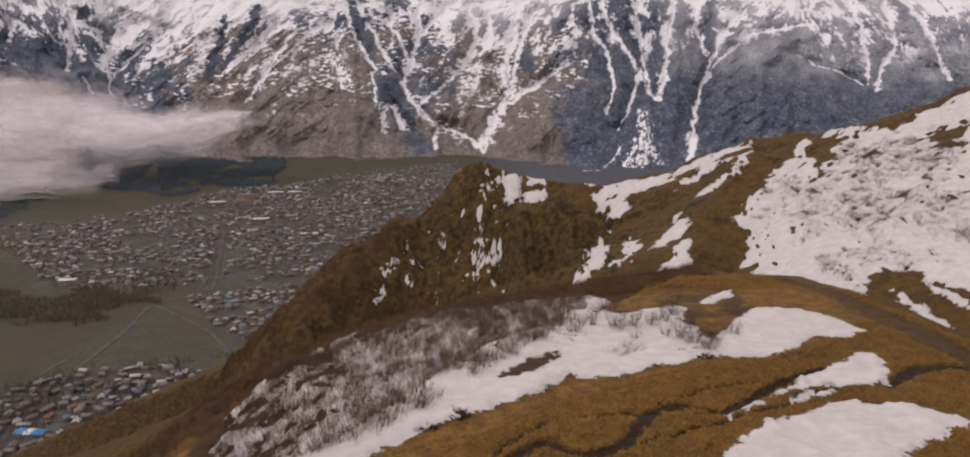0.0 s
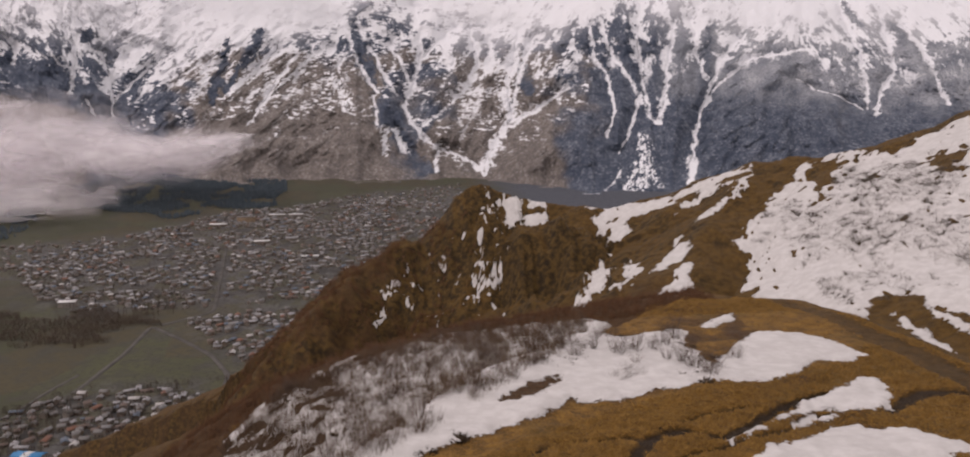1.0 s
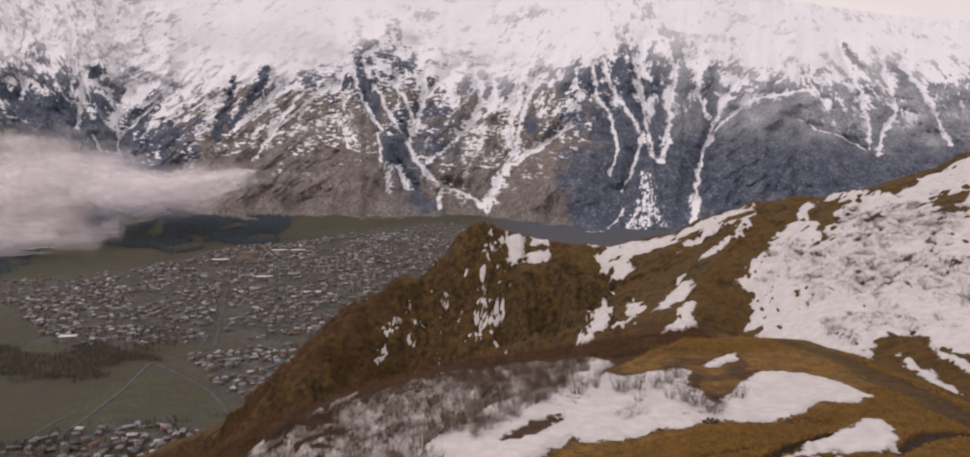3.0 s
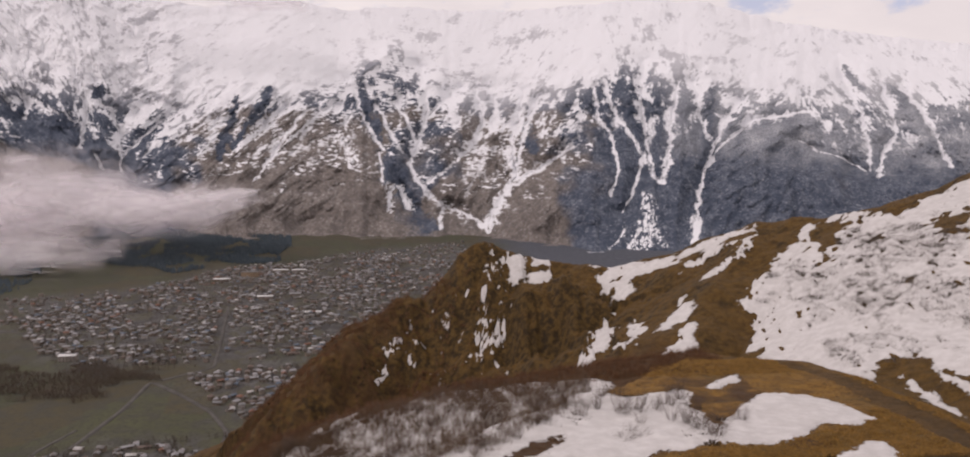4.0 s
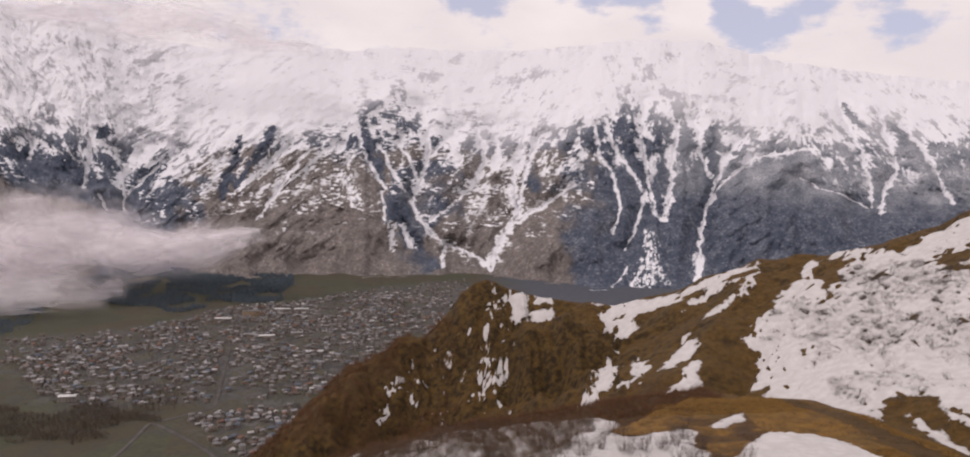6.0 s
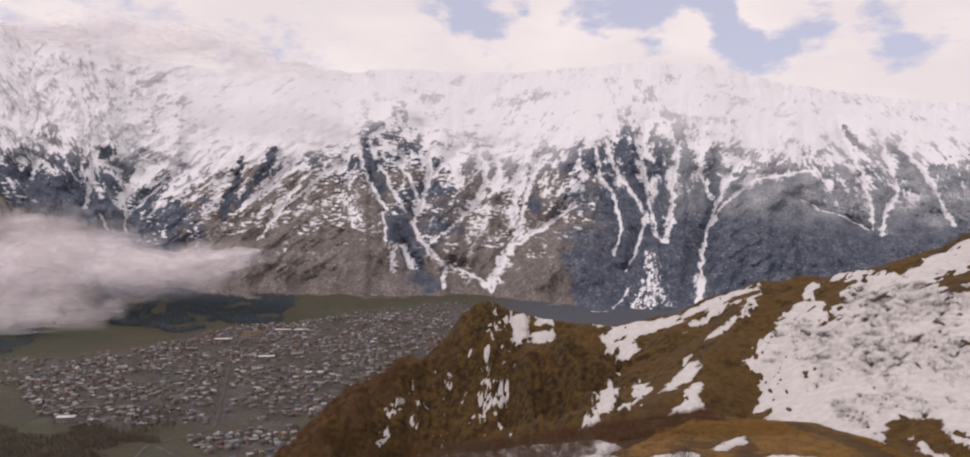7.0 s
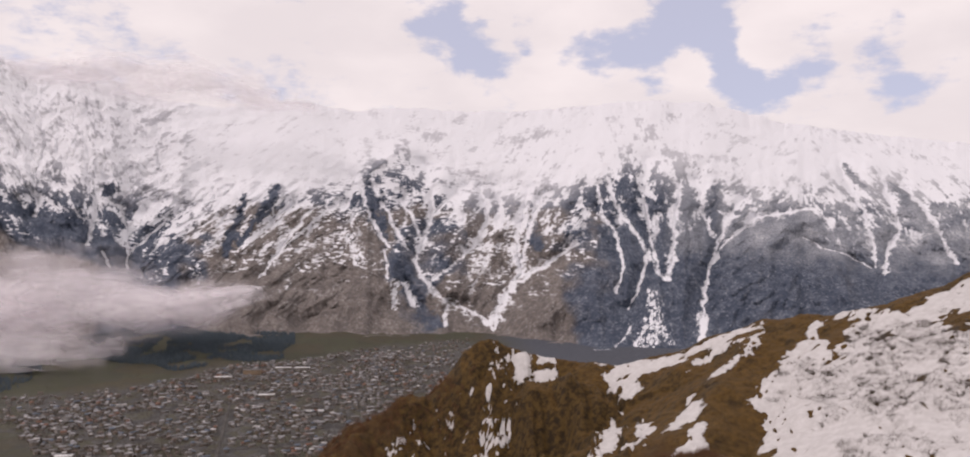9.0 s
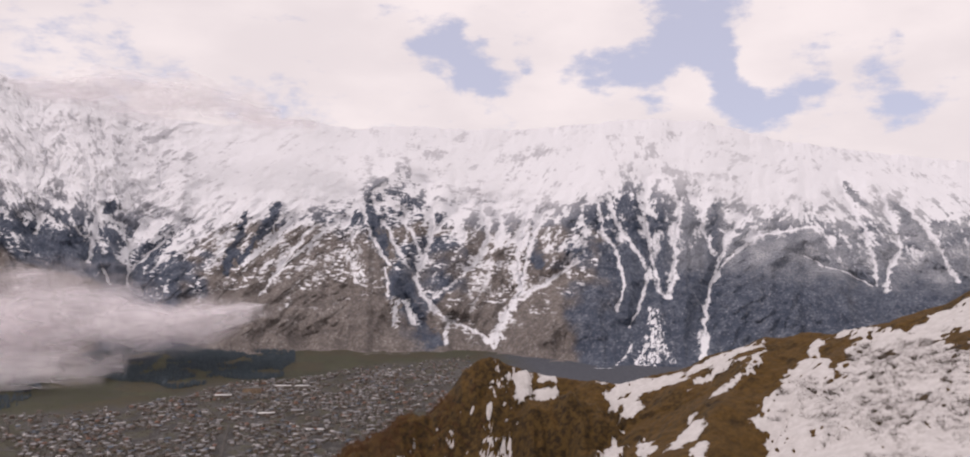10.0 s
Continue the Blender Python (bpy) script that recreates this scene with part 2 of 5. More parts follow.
def hill_material():
    m, k = material("hill_grass_and_snow")
    p = k.place
    n1, n2, n3 = k.noise(p, 0.09, 5), k.noise(p, 0.7, 6, 0.6), k.noise(p, 4.5, 5, 0.65)
    tone = k.math("ADD", k.math("MULTIPLY", n2, 0.45), k.math("MULTIPLY", n3, 0.55))
    grass = k.mix(k.step(tone, 0.35, 0.66), (0.074, 0.038, 0.008), (0.270, 0.143, 0.028))
    grass = k.mix(k.math("MULTIPLY", k.step(n1, 0.5, 0.7), 0.6), grass, (0.090, 0.058, 0.018))
    scrub = k.mix(k.step(n3, 0.3, 0.7), (0.032, 0.018, 0.008), (0.100, 0.050, 0.018))
    rock = k.mix(k.step(n2, 0.35, 0.65), (0.024, 0.015, 0.006), (0.098, 0.058, 0.016))
    earth = k.mix(k.step(n3, 0.35, 0.7), (0.018, 0.010, 0.005), (0.046, 0.028, 0.013))
    # darker grass tones, for ground behind the brow and to the right
    dark_grass = k.mix(k.step(tone, 0.35, 0.66), (0.043, 0.024, 0.006), (0.136, 0.075, 0.017))
    grass = k.mix(k.attr("dark_grass"), grass, dark_grass)
    col = k.mix(k.attr("rock"), grass, rock)
    col = k.mix(k.attr("scrub"), col, scrub)
    col = k.mix(k.attr("trail"), col, earth)
    n4 = k.noise(p, 2.2, 6, 0.7)
    edge = k.math("ADD", k.attr("snow"), k.math("MULTIPLY", k.math("SUBTRACT", n4, 0.5), 2.0))
    snow = k.step(edge, -0.05, 0.12)
    white = k.mix(k.step(n2, 0.35, 0.7), (0.51, 0.493, 0.482), (0.605, 0.588, 0.578))
    k.put(k.bsdf.inputs["Base Color"], k.mix(snow, col, white))
    k.bsdf.inputs["Roughness"].default_value = 0.85
    rough = k.math("MULTIPLY", k.math("ADD", k.math("MULTIPLY", n3, 0.5), n2), k.math("SUBTRACT", 1.15, snow))
    bump(k, rough, 0.9, 0.35)
    return m


def valley_material():
    m, k = material("valley_fields")
    p = k.place
    n2, n3, n4 = k.noise(p, 0.03, 6, 0.6), k.noise(p, 0.16, 6, 0.65), k.noise(p, 0.5, 4, 0.6)

    def plots(scale, sx, sy):
        vor = k.add("ShaderNodeTexVoronoi")
        k.put(vor.inputs["Vector"], k.scaled(p, sx, sy, 0.0))
        vor.inputs["Scale"].default_value = scale
        sep = k.add("ShaderNodeSeparateColor")
        k.put(sep.inputs[0], vor.outputs["Color"])
        return sep.outputs[0], sep.outputs[1]

    f1, f2 = plots(0.011, 1.0, 0.6)
    g1, g2 = plots(0.055, 1.0, 0.7)
    meadow = k.mix(f1, (0.046, 0.050, 0.028), (0.075, 0.079, 0.041))
    meadow = k.mix(k.math("MULTIPLY", k.step(f2, 0.6, 0.7), 0.7), meadow, (0.076, 0.060, 0.034))
    meadow = k.mix(k.step(n2, 0.42, 0.66), meadow, (0.058, 0.056, 0.043))
    meadow = k.mix(k.math("MULTIPLY", k.step(n3, 0.48, 0.64), 0.9), meadow, (0.048, 0.044, 0.034))
    # town soil greyed and cooled in its colour, in place of valley haze
    ground = k.mix(g1, (0.054, 0.053, 0.053), (0.110, 0.107, 0.103))
    ground = k.mix(k.math("MULTIPLY", k.step(g2, 0.6, 0.65), 0.8), ground, (0.084, 0.080, 0.052))
    ground = k.mix(k.step(n3, 0.50, 0.62), ground, (0.042, 0.037, 0.033))
    ground = k.mix(k.math("MULTIPLY", k.step(n4, 0.60, 0.68), 0.7), ground, (0.125, 0.120, 0.112))
    scree = k.mix(k.step(n3, 0.35, 0.65), (0.045, 0.050, 0.064), (0.095, 0.102, 0.120))
    k.put(k.bsdf.inputs["Base Color"], k.mix(k.attr("scree"), k.mix(k.attr("town"), meadow, ground), scree))
    k.bsdf.inputs["Roughness"].default_value = 0.9
    bump(k, k.math("ADD", n3, n2), 0.6, 2.0)
    return m


def mountain_material():
    m, k = material("mountain_hazed_rock_and_snow")
    p = k.place
    n1, n2, n3 = k.noise(p, 0.0035, 5), k.noise(p, 0.016, 7, 0.62), k.noise(p, 0.075, 6, 0.65)
    tone = k.math("ADD", k.math("MULTIPLY", n2, 0.45), k.math("MULTIPLY", n3, 0.55))
    # bluish cast of the rock stands in for haze, put into its base colour
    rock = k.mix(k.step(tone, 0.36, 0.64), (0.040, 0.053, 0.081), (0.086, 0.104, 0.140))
    turf = k.mix(k.step(tone, 0.36, 0.64), (0.108, 0.096, 0.092), (0.190, 0.164, 0.146))
    low = k.math("ADD", k.attr("turf"), k.math("MULTIPLY", k.math("SUBTRACT", n1, 0.5), 1.6))
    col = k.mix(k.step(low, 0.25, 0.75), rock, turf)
    edge = k.math("ADD", k.attr("snow"), k.math("ADD", k.math("MULTIPLY", k.math("SUBTRACT", tone, 0.5), 2.2), k.math("MULTIPLY", k.math("SUBTRACT", k.noise(p, 0.11, 6, 0.78), 0.5), 3.6)))
    snow = k.step(edge, -0.95, 0.95)
    col = k.mix(k.attr("rime"), col, (0.56, 0.56, 0.59))
    frost = k.math("MULTIPLY", k.attr("dust"), k.step(k.noise(p, 0.14, 5, 0.75), 0.28, 0.64))
    col = k.mix(k.math("MULTIPLY", frost, 0.9), col, (0.46, 0.47, 0.49))
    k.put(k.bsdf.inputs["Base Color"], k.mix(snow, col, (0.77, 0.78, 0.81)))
    k.bsdf.inputs["Roughness"].default_value = 0.9
    bump(k, k.math("ADD", n2, k.math("MULTIPLY", n3, 0.4)), 0.6, 12.0)
    return m


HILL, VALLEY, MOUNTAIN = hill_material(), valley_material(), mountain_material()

# ---- ground: one sheet, finest on the near hillside ----


def spaced(stretches):
    """Stations over stretches (from, to, step); the first and last stretches widen outwards."""
    out = []
    for lo, hi, st in stretches:
        out.append(np.arange(lo, hi, st))
    mid = np.concatenate(out)
    far = 4700.0
    up = [mid[-1] + stretches[-1][2]]
    while up[-1] < far:
        up.append(up[-1] + min(max((up[-1] - mid[-1]) * 0.08, stretches[-1][2]), 90))
    down = [mid[0] - stretches[0][2]]
    while down[-1] > -far:
        down.append(down[-1] - min(max((mid[0] - down[-1]) * 0.08, stretches[0][2]), 90))
    return np.concatenate([down[::-1], mid, up])


# snow lying on the hills: outlines in plan
MAIN = [(-35.2, 91.9), (-34.2, 98.0), (-30.7, 102.4), (-28.2, 106.0), (-23.8, 108.6), (-22.0, 112.5), (-16.0, 114.5), (-7.5, 116.7), (0.5, 116.7), (6.8, 117.9),
        (14.7, 116.5), (17.2, 112.7), (12.7, 89.3), (14.2, 86.0), (20.5, 91.0), (22.2, 89.3), (20.4, 83.0), (21.5, 76.3), (26.1, 84.1), (29.3, 89.1),
        (34.6, 89.6), (36.6, 84.5), (37.4, 79.1), (34.7, 77.2), (31.6, 76.8), (28.4, 72.9), (22.9, 69.5), (19.9, 70.4), (16.8, 68.6), (14.6, 68.4),
        (11.0, 65.8), (6.9, 65.7), (4.7, 62.3), (0.3, 59.5), (-3.7, 55.8), (-6.0, 52.9), (-7.4, 50.5), (-14.0, 45.6)]
ISLAND = [(1.1, 65.0), (2.4, 67.8), (4.7, 71.2), (6.8, 72.7), (6.3, 70.3), (3.9, 66.1)]
MIDDLE = [(22.3, 61.5), (25.8, 65.8), (29.3, 68.2), (33.1, 71.5), (35.5, 72.4), (33.9, 66.6), (32.2, 64.1), (30.1, 63.9), (28.2, 64.0), (26.1, 63.8), (24.2, 62.7)]
RIBBON = [(17.3, 56.8), (21.0, 60.3), (21.2, 59.6), (18.0, 56.5)]
NEAR = [(15.5, 50.9), (17.4, 53.2), (22.9, 57.7), (26.2, 60.3), (28.5, 61.2), (28.9, 60.1), (31.2, 59.9), (34.4, 56.5), (34.2, 55.1), (29.8, 52.8),
        (27.4, 50.4), (22.7, 46.2), (16.6, 44.3), (14.2, 47.3)]
PATCH = [(24.8, 94.6), (30.1, 100.2), (29.1, 96.2), (24.8, 91.2)]
STREAK = [(57.9, 116.4), (58.1, 106.4), (58.1, 100.2), (57.0, 96.5), (56.3, 104.0), (56.7, 111.9)]
STREAK_B = [(60.7, 113.6), (62.3, 104.4), (61.7, 101.5), (60.1, 110.5)]
FIELD = [(99.4, 175.3), (93.0, 178.7), (85.1, 177.9), (80.6, 194.9), (73.9, 195.5), (70.4, 191.1), (59.9, 181.4), (51.1, 169.7), (52.3, 162.9), (46.1, 146.7),
         (47.5, 135.0), (49.0, 124.0), (51.0, 117.0), (54.0, 115.0), (57.3, 122.0), (61.9, 117.7), (60.9, 112.1), (63.7, 106.9), (74.8, 97.1), (115.3, 143.7)]
BARE = [(72.4, 190.7), (76.3, 194.3), (79.3, 184.9), (77.7, 185.5), (67.9, 170.0)]
BARE_B = [(83.7, 158.6), (88.1, 165.0), (90.3, 158.4), (86.8, 152.5), (85.2, 154.0), (85.5, 150.2), (83.0, 151.6)]
RIM = [(45.8, 209.5), (49.4, 205.2), (54.6, 202.8), (59.5, 202.0), (63.2, 200.0), (63.7, 203.2), (60.1, 207.0), (54.4, 209.8), (49.1, 213.0)]
RIM_B = [(44.9, 198.0), (49.8, 199.7), (53.9, 199.3), (57.2, 197.5), (55.7, 202.0), (51.8, 203.3), (46.9, 201.5)]
DIAGONAL = [(46.3, 185.0), (50.1, 184.3), (54.9, 187.3), (60.1, 192.0), (62.9, 198.2), (60.4, 198.4), (55.6, 191.0), (51.5, 188.6), (48.6, 190.0)]
SADDLE = [(26.4, 223.0), (30.4, 220.5), (27.6, 217.8), (28.4, 213.8), (29.5, 207.5), (31.4, 208.8), (30.0, 205.2), (29.5, 198.5), (33.3, 202.2), (35.8, 203.8), (35.2, 208.2), (38.2, 209.8), (42.5, 208.0),
          (45.3, 203.5), (48.1, 206.0), (47.0, 213.0), (40.5, 217.0), (34.7, 221.0)]
TOP = [(2.2, 229.8), (4.0, 226.0), (4.9, 221.0), (9.3, 221.0), (10.2, 226.0), (10.0, 229.8), (7.8, 230.4), (4.8, 231.0)]
TOP_B = [(9.0, 225.5), (11.0, 222.2), (13.4, 219.2), (16.5, 214.8), (17.0, 218.2), (15.9, 224.2), (11.9, 225.8)]
TOP_C = [(11.7, 229.5), (11.6, 227.0), (16.1, 225.5), (16.6, 228.0)]
FACE = [(0.3, 230.5), (-0.4, 227.0), (-2.2, 222.8), (-3.0, 213.8), (-1.0, 213.0), (1.0, 223.2), (2.6, 226.2), (2.4, 230.0)]
FACE_B = [(-2.6, 214.0), (-3.2, 212.4), (-0.8, 209.6), (0.9, 206.5), (2.6, 207.0), (4.8, 209.6), (3.0, 212.6), (0.2, 212.8)]
FACE_C = [(-13.6, 216.0), (-11.6, 215.0), (-9.6, 215.2), (-10.0, 218.6), (-12.1, 219.6)]
FACE_D = [(-3.7, 211.5), (-2.9, 203.6), (-0.7, 201.4), (-1.5, 210.4)]
STRIP = [(-28.0, 210.0), (-24.7, 210.2), (-22.7, 212.6), (-21.3, 218.1), (-19.7, 219.8), (-21.8, 220.3), (-23.7, 215.4), (-26.0, 213.2)]
STRIP_B = [(-29.0, 199.5), (-26.4, 202.0), (-25.0, 206.8), (-26.6, 208.4), (-28.4, 204.0)]
GULLY = [(17.7, 171.0), (20.2, 164.5), (23.5, 170.0), (26.5, 179.7), (29.6, 189.5), (28.6, 195.0), (29.9, 194.7), (27.6, 198.6), (24.0, 191.8), (19.6, 174.0)]
CLEFT = [(31.0, 187.5), (29.1, 173.3), (29.8, 165.4), (32.9, 173.0), (32.9, 187.0)]
CLEFT_B = [(25.5, 170.8), (26.5, 163.4), (29.4, 167.8), (28.7, 176.2)]
KNOLL = [(33.0, 168.0), (36.1, 164.6), (39.6, 166.0), (42.3, 170.6), (43.2, 178.8), (41.6, 180.8), (38.5, 173.5), (36.2, 171.2)]
KNOLL_B = [(32.2, 155.7), (35.3, 151.9), (38.6, 153.8), (40.7, 162.8), (39.2, 165.9), (35.4, 158.8)]
STRIP_C = [(22.6, 59.9), (25.3, 61.5), (27.6, 62.6), (28.3, 64.0), (25.5, 63.0)]
DRIFTS = (MAIN, MIDDLE, RIBBON, NEAR, PATCH, STREAK, STREAK_B, FIELD, RIM, DIAGONAL, SADDLE, TOP, TOP_B, TOP_C, STRIP, GULLY, KNOLL, KNOLL_B,
          RIM_B, FACE, FACE_B, FACE_C, FACE_D, STRIP_B, CLEFT, CLEFT_B, STRIP_C)
# trodden paths: stations in plan with half width
TRAILS = ([(0.5, 49.0, 0.36), (2.5, 51.2, 0.36), (3.6, 52.5, 0.36), (4.6, 52.2, 0.36), (5.3, 51.4, 0.38), (6.3, 50.8, 0.4), (7.5, 51.0, 0.42), (8.9, 52.2, 0.42), (9.9, 53.5, 0.44), (11.0, 55.8, 0.44), (12.5, 58.0, 0.42),
           (14.1, 58.8, 0.4), (15.5, 58.8, 0.36), (16.6, 58.0, 0.34), (17.5, 57.6, 0.34), (19.1, 59.0, 0.36), (21.1, 61.4, 0.36), (23.8, 64.4, 0.34), (26.6, 66.7, 0.3), (28.8, 68.0, 0.25)],
          [(0.5, 51.0, 0.2), (2.4, 53.5, 0.2), (5.2, 56.8, 0.2), (7.9, 57.5, 0.2), (10.2, 57.8, 0.2), (11.4, 56.8, 0.2)], [(12.7, 59.4, 0.2), (15.6, 61.2, 0.2), (17.9, 62.8, 0.2), (21.3, 63.8, 0.2)],
          [(7.1, 50.2, 0.16), (9.8, 52.2, 0.17), (11.6, 53.3, 0.17), (15.0, 55.2, 0.17), (17.5, 56.3, 0.18), (20.1, 57.6, 0.2), (23.8, 61.0, 0.2), (27.2, 63.6, 0.16)],
          [(32.2, 63.5, 0.35), (34.3, 65.5, 0.5), (36.9, 67.5, 0.6), (39.1, 67.8, 0.55), (42.5, 66.4, 0.5)],
          [(36.0, 124.0, 0.9), (40.0, 108.7, 1.0), (41.3, 91.9, 1.1), (42.1, 80.1, 1.2), (42.6, 70.4, 1.2), (44.0, 40.0, 1.2)])


BANK = [(-33.0, 95.0), (-27.0, 105.5), (-16.0, 113.5), (0.0, 116.0), (14.0, 115.5), (11.0, 90.0), (5.0, 75.0), (-1.5, 64.0), (-7.0, 55.0), (-13.0, 48.0), (-27.0, 70.0)]


def within(x, y, outline, reach=3.0):
    """Signed distance to an outline, kept to the reach."""
    out = np.full(x.shape, -reach)
    m = around(x, y, outline, reach)
    out[m] = np.clip(inside(x[m], y[m], outline), -reach, reach)
    return out


def snow_cover(x, y):
    """Where snow lies on the hills: above 0 inside an outline, uneven along its edge."""
    s = np.full(x.shape, -3.0)
    for outline in DRIFTS:
        s = np.maximum(s, within(x, y, outline))
    for outline in (ISLAND, BARE, BARE_B):
        s = np.minimum(s, -within(x, y, outline))
    far = smooth(y, 110, 150)
    s = s + 0.45 * fbm(x / 1.6, y / 2.4, 5, 201, 0.65) + far * (0.7 + 0.8 * smooth(x, 40, 48)) * fbm(x / 4.0, y / 4.0, 5, 205, 0.6)
    s = s + far * 0.55 * fbm(x / 1.5, y / 1.9, 3, 207)
    bank = smooth(within(x, y, BANK), 0.0, 3.0)
    s = s - bank * 1.9 * smooth(fbm(x / 1.7, y / 2.2, 3, 219), 0.0, 0.5)
    s = s - far * 5.0 * smooth(fbm(x / 3.2, y / 6.0, 3, 211), 0.42 + 0.22 * smooth(x, 52, 62), 0.7 + 0.25 * smooth(x, 52, 62))
    left = smooth(-x, 8, 24) * (1 - smooth(y, 118, 130))
    s = s - left * 3.0 * smooth(fbm(x / 4.5, y / 4.5, 4, 215), -0.4, 0.25)
    m = (y > 158) & (y < 235) & (x > -40) & (x < 36)
    zz = hill(x[m], y[m])
    soft = smooth(x[m], 2.0, 8.0) * smooth(zz, 317, 321)
    soft = np.maximum(soft, 0.75 * smooth(x[m], 13, 17) + 0.45 * smooth(-x[m], 15, 19))
    s[m] = s[m] - (1 - soft) * 3.4 * smooth(fbm(x[m] / 1.5 + zz / 4, zz / 2.2, 4, 227, 0.6), -0.25, 0.3)
    m = (x > 48) & (x < 120) & (y > 95) & (y < 200)
    s[m] = s[m] - 3.5 * smooth(fbm(x[m] / 1.0, y[m] / 3.4, 3, 229, 0.6) + 0.35 * fbm(x[m] / 12, y[m] / 16, 2, 233), 0.52, 0.74)
    crag = smooth(y, 175, 190) * smooth(24 - np.abs(x + 8), 0, 14) * (1 - smooth(y, 222, 232))
    s = np.maximum(s, crag * (2.6 * fbm(x / 2.6 + y / 5, y / 2.4, 5, 221, 0.66) + 0.9 * fbm(x / 9, y / 9, 2, 225) - 1.9) - (1 - crag) * 3)
    return s


def trail_cover(x, y):
    s = np.zeros(x.shape)
    for pts in TRAILS:
        m = around(x, y, pts, 3)
        u, v = x[m], y[m]
        d, _, (w,) = along(u + 0.16 * fbm(u / 1.5, v / 1.5, 3, 231), v + 0.16 * fbm(u / 1.5, v / 1.5, 3, 235), pts)
        s[m] = np.maximum(s[m], smooth(d, w * 1.75, w * 1.1) * (0.5 if pts[-1][2] > 1.0 else 1.0))
    return s


TOWN = [(-926, 1572), (-668, 1270), (-511, 1290), (-289, 1344), (-92, 1925), (-80, 2351), (-345, 2536), (-721, 2241)]
LOWER = [(-530, 855), (-463, 928), (-384, 948), (-326, 928), (-290, 792), (-330, 690), (-460, 690)]
EDGE = [(-455, 1235), (-307, 1287), (-200, 1240), (-270, 1040), (-325, 1049), (-387, 1114)]
UPPER = [(-546, 2351), (-431, 2605), (-93, 2883), (-30, 2351), (-306, 2241)]
LEFT = [(-1050, 1800), (-926, 1572), (-760, 1380), (-720, 1620), (-850, 1900)]
xs = spaced([(-110, -50, 0.9), (-50, 0, 0.40), (0, 32, 0.27), (32, 66, 0.40), (66, 120, 0.8)])
ys = spaced([(46, 70, 0.27), (70, 128, 0.40), (128, 236, 0.62)])
X, Y = np.meshgrid(xs, ys)
Z = hill(X, Y)
GX, GY = np.gradient(Z, xs, axis=1), np.gradient(Z, ys, axis=0)
steep = np.hypot(GX, GY)
rock = smooth(steep + 0.45 * fbm(X / 7, Y / 7, 4, 251), 0.42, 1.15) * smooth(Y, 135, 160)
snow = snow_cover(X, Y)
brow_d, brow_side, _ = along(X, Y, BROW)
scrub = smooth(3.5 + 2.5 * fbm(X / 5, Y / 5, 3, 241) - np.where(brow_side > 0, -brow_d * 0.1, brow_d * np.interp(X, [-30, 0, 20, 30, 38], [0.45, 0.4, 0.19, 0.24, 4.0])), -1.0, 1.5) * (1 - smooth(X, 30, 38)) * (1 - smooth(Y, 150, 170))
scrub = np.maximum(scrub, smooth(-X - 14 - 0.2 * Y + 40 + 10 * fbm(X / 14, Y / 14, 3, 245), 0, 10) * smooth(Y, 160, 190) * 0.6 * smooth(fbm(X / 6, Y / 8, 4, 247), -0.35, 0.35))
scrub = np.maximum(scrub, smooth(within(X, Y, MAIN), -0.8, 0.6) * (1 - smooth(X, 16, 20)) * smooth(Y, 50, 58))
trail = trail_cover(X, Y)
dark_grass = np.maximum(smooth(Y, 122, 150), smooth(X, 37, 46))
near_fade = 1 - smooth(Y, 130, 160)
Z = Z + 0.14 * smooth(snow, -0.1, 0.7) - 0.30 * trail * near_fade
town = np.zeros_like(Z)
town_edge = 40 * fbm(X / 120, Y / 120, 3, 71)
for outline in (TOWN, LOWER, EDGE, UPPER, LEFT):
    town = np.maximum(town, smooth(within(X, Y, outline, 120.0) + town_edge, -30, 30))
scree = smooth(X + 60 * fbm(X / 150, Y / 150, 3, 75), -60, 120) * smooth(Y + 60 * fbm(X / 150, Y / 150, 3, 77), 2050, 2300)
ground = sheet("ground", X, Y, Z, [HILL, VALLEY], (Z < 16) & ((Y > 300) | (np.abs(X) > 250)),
               [("snow", snow), ("rock", rock), ("scrub", scrub), ("trail", trail), ("town", town), ("dark_grass", dark_grass), ("scree", scree)])
tagged(ground, "brown grassy hillside with snow above a wide valley floor", "ground", kind="structure")

# ---- snow drifts lying on the hills ----


def snow_material():
    m, k = material("old_snow")
    n2, n3 = k.noise(k.place, 0.7, 6, 0.6), k.noise(k.place, 5.0, 5, 0.6)
    col = k.mix(k.step(n2, 0.35, 0.7), (0.51, 0.493, 0.482), (0.605, 0.588, 0.578))
    k.put(k.bsdf.inputs["Base Color"], k.mix(k.math("MULTIPLY", k.step(n3, 0.6, 0.8), 0.25), col, (0.40, 0.36, 0.32)))
    k.bsdf.inputs["Roughness"].default_value = 0.7
    bump(k, k.math("ADD", n2, k.math("MULTIPLY", n3, 0.25)), 0.35, 0.12)
    return m


OLD_SNOW = snow_material()


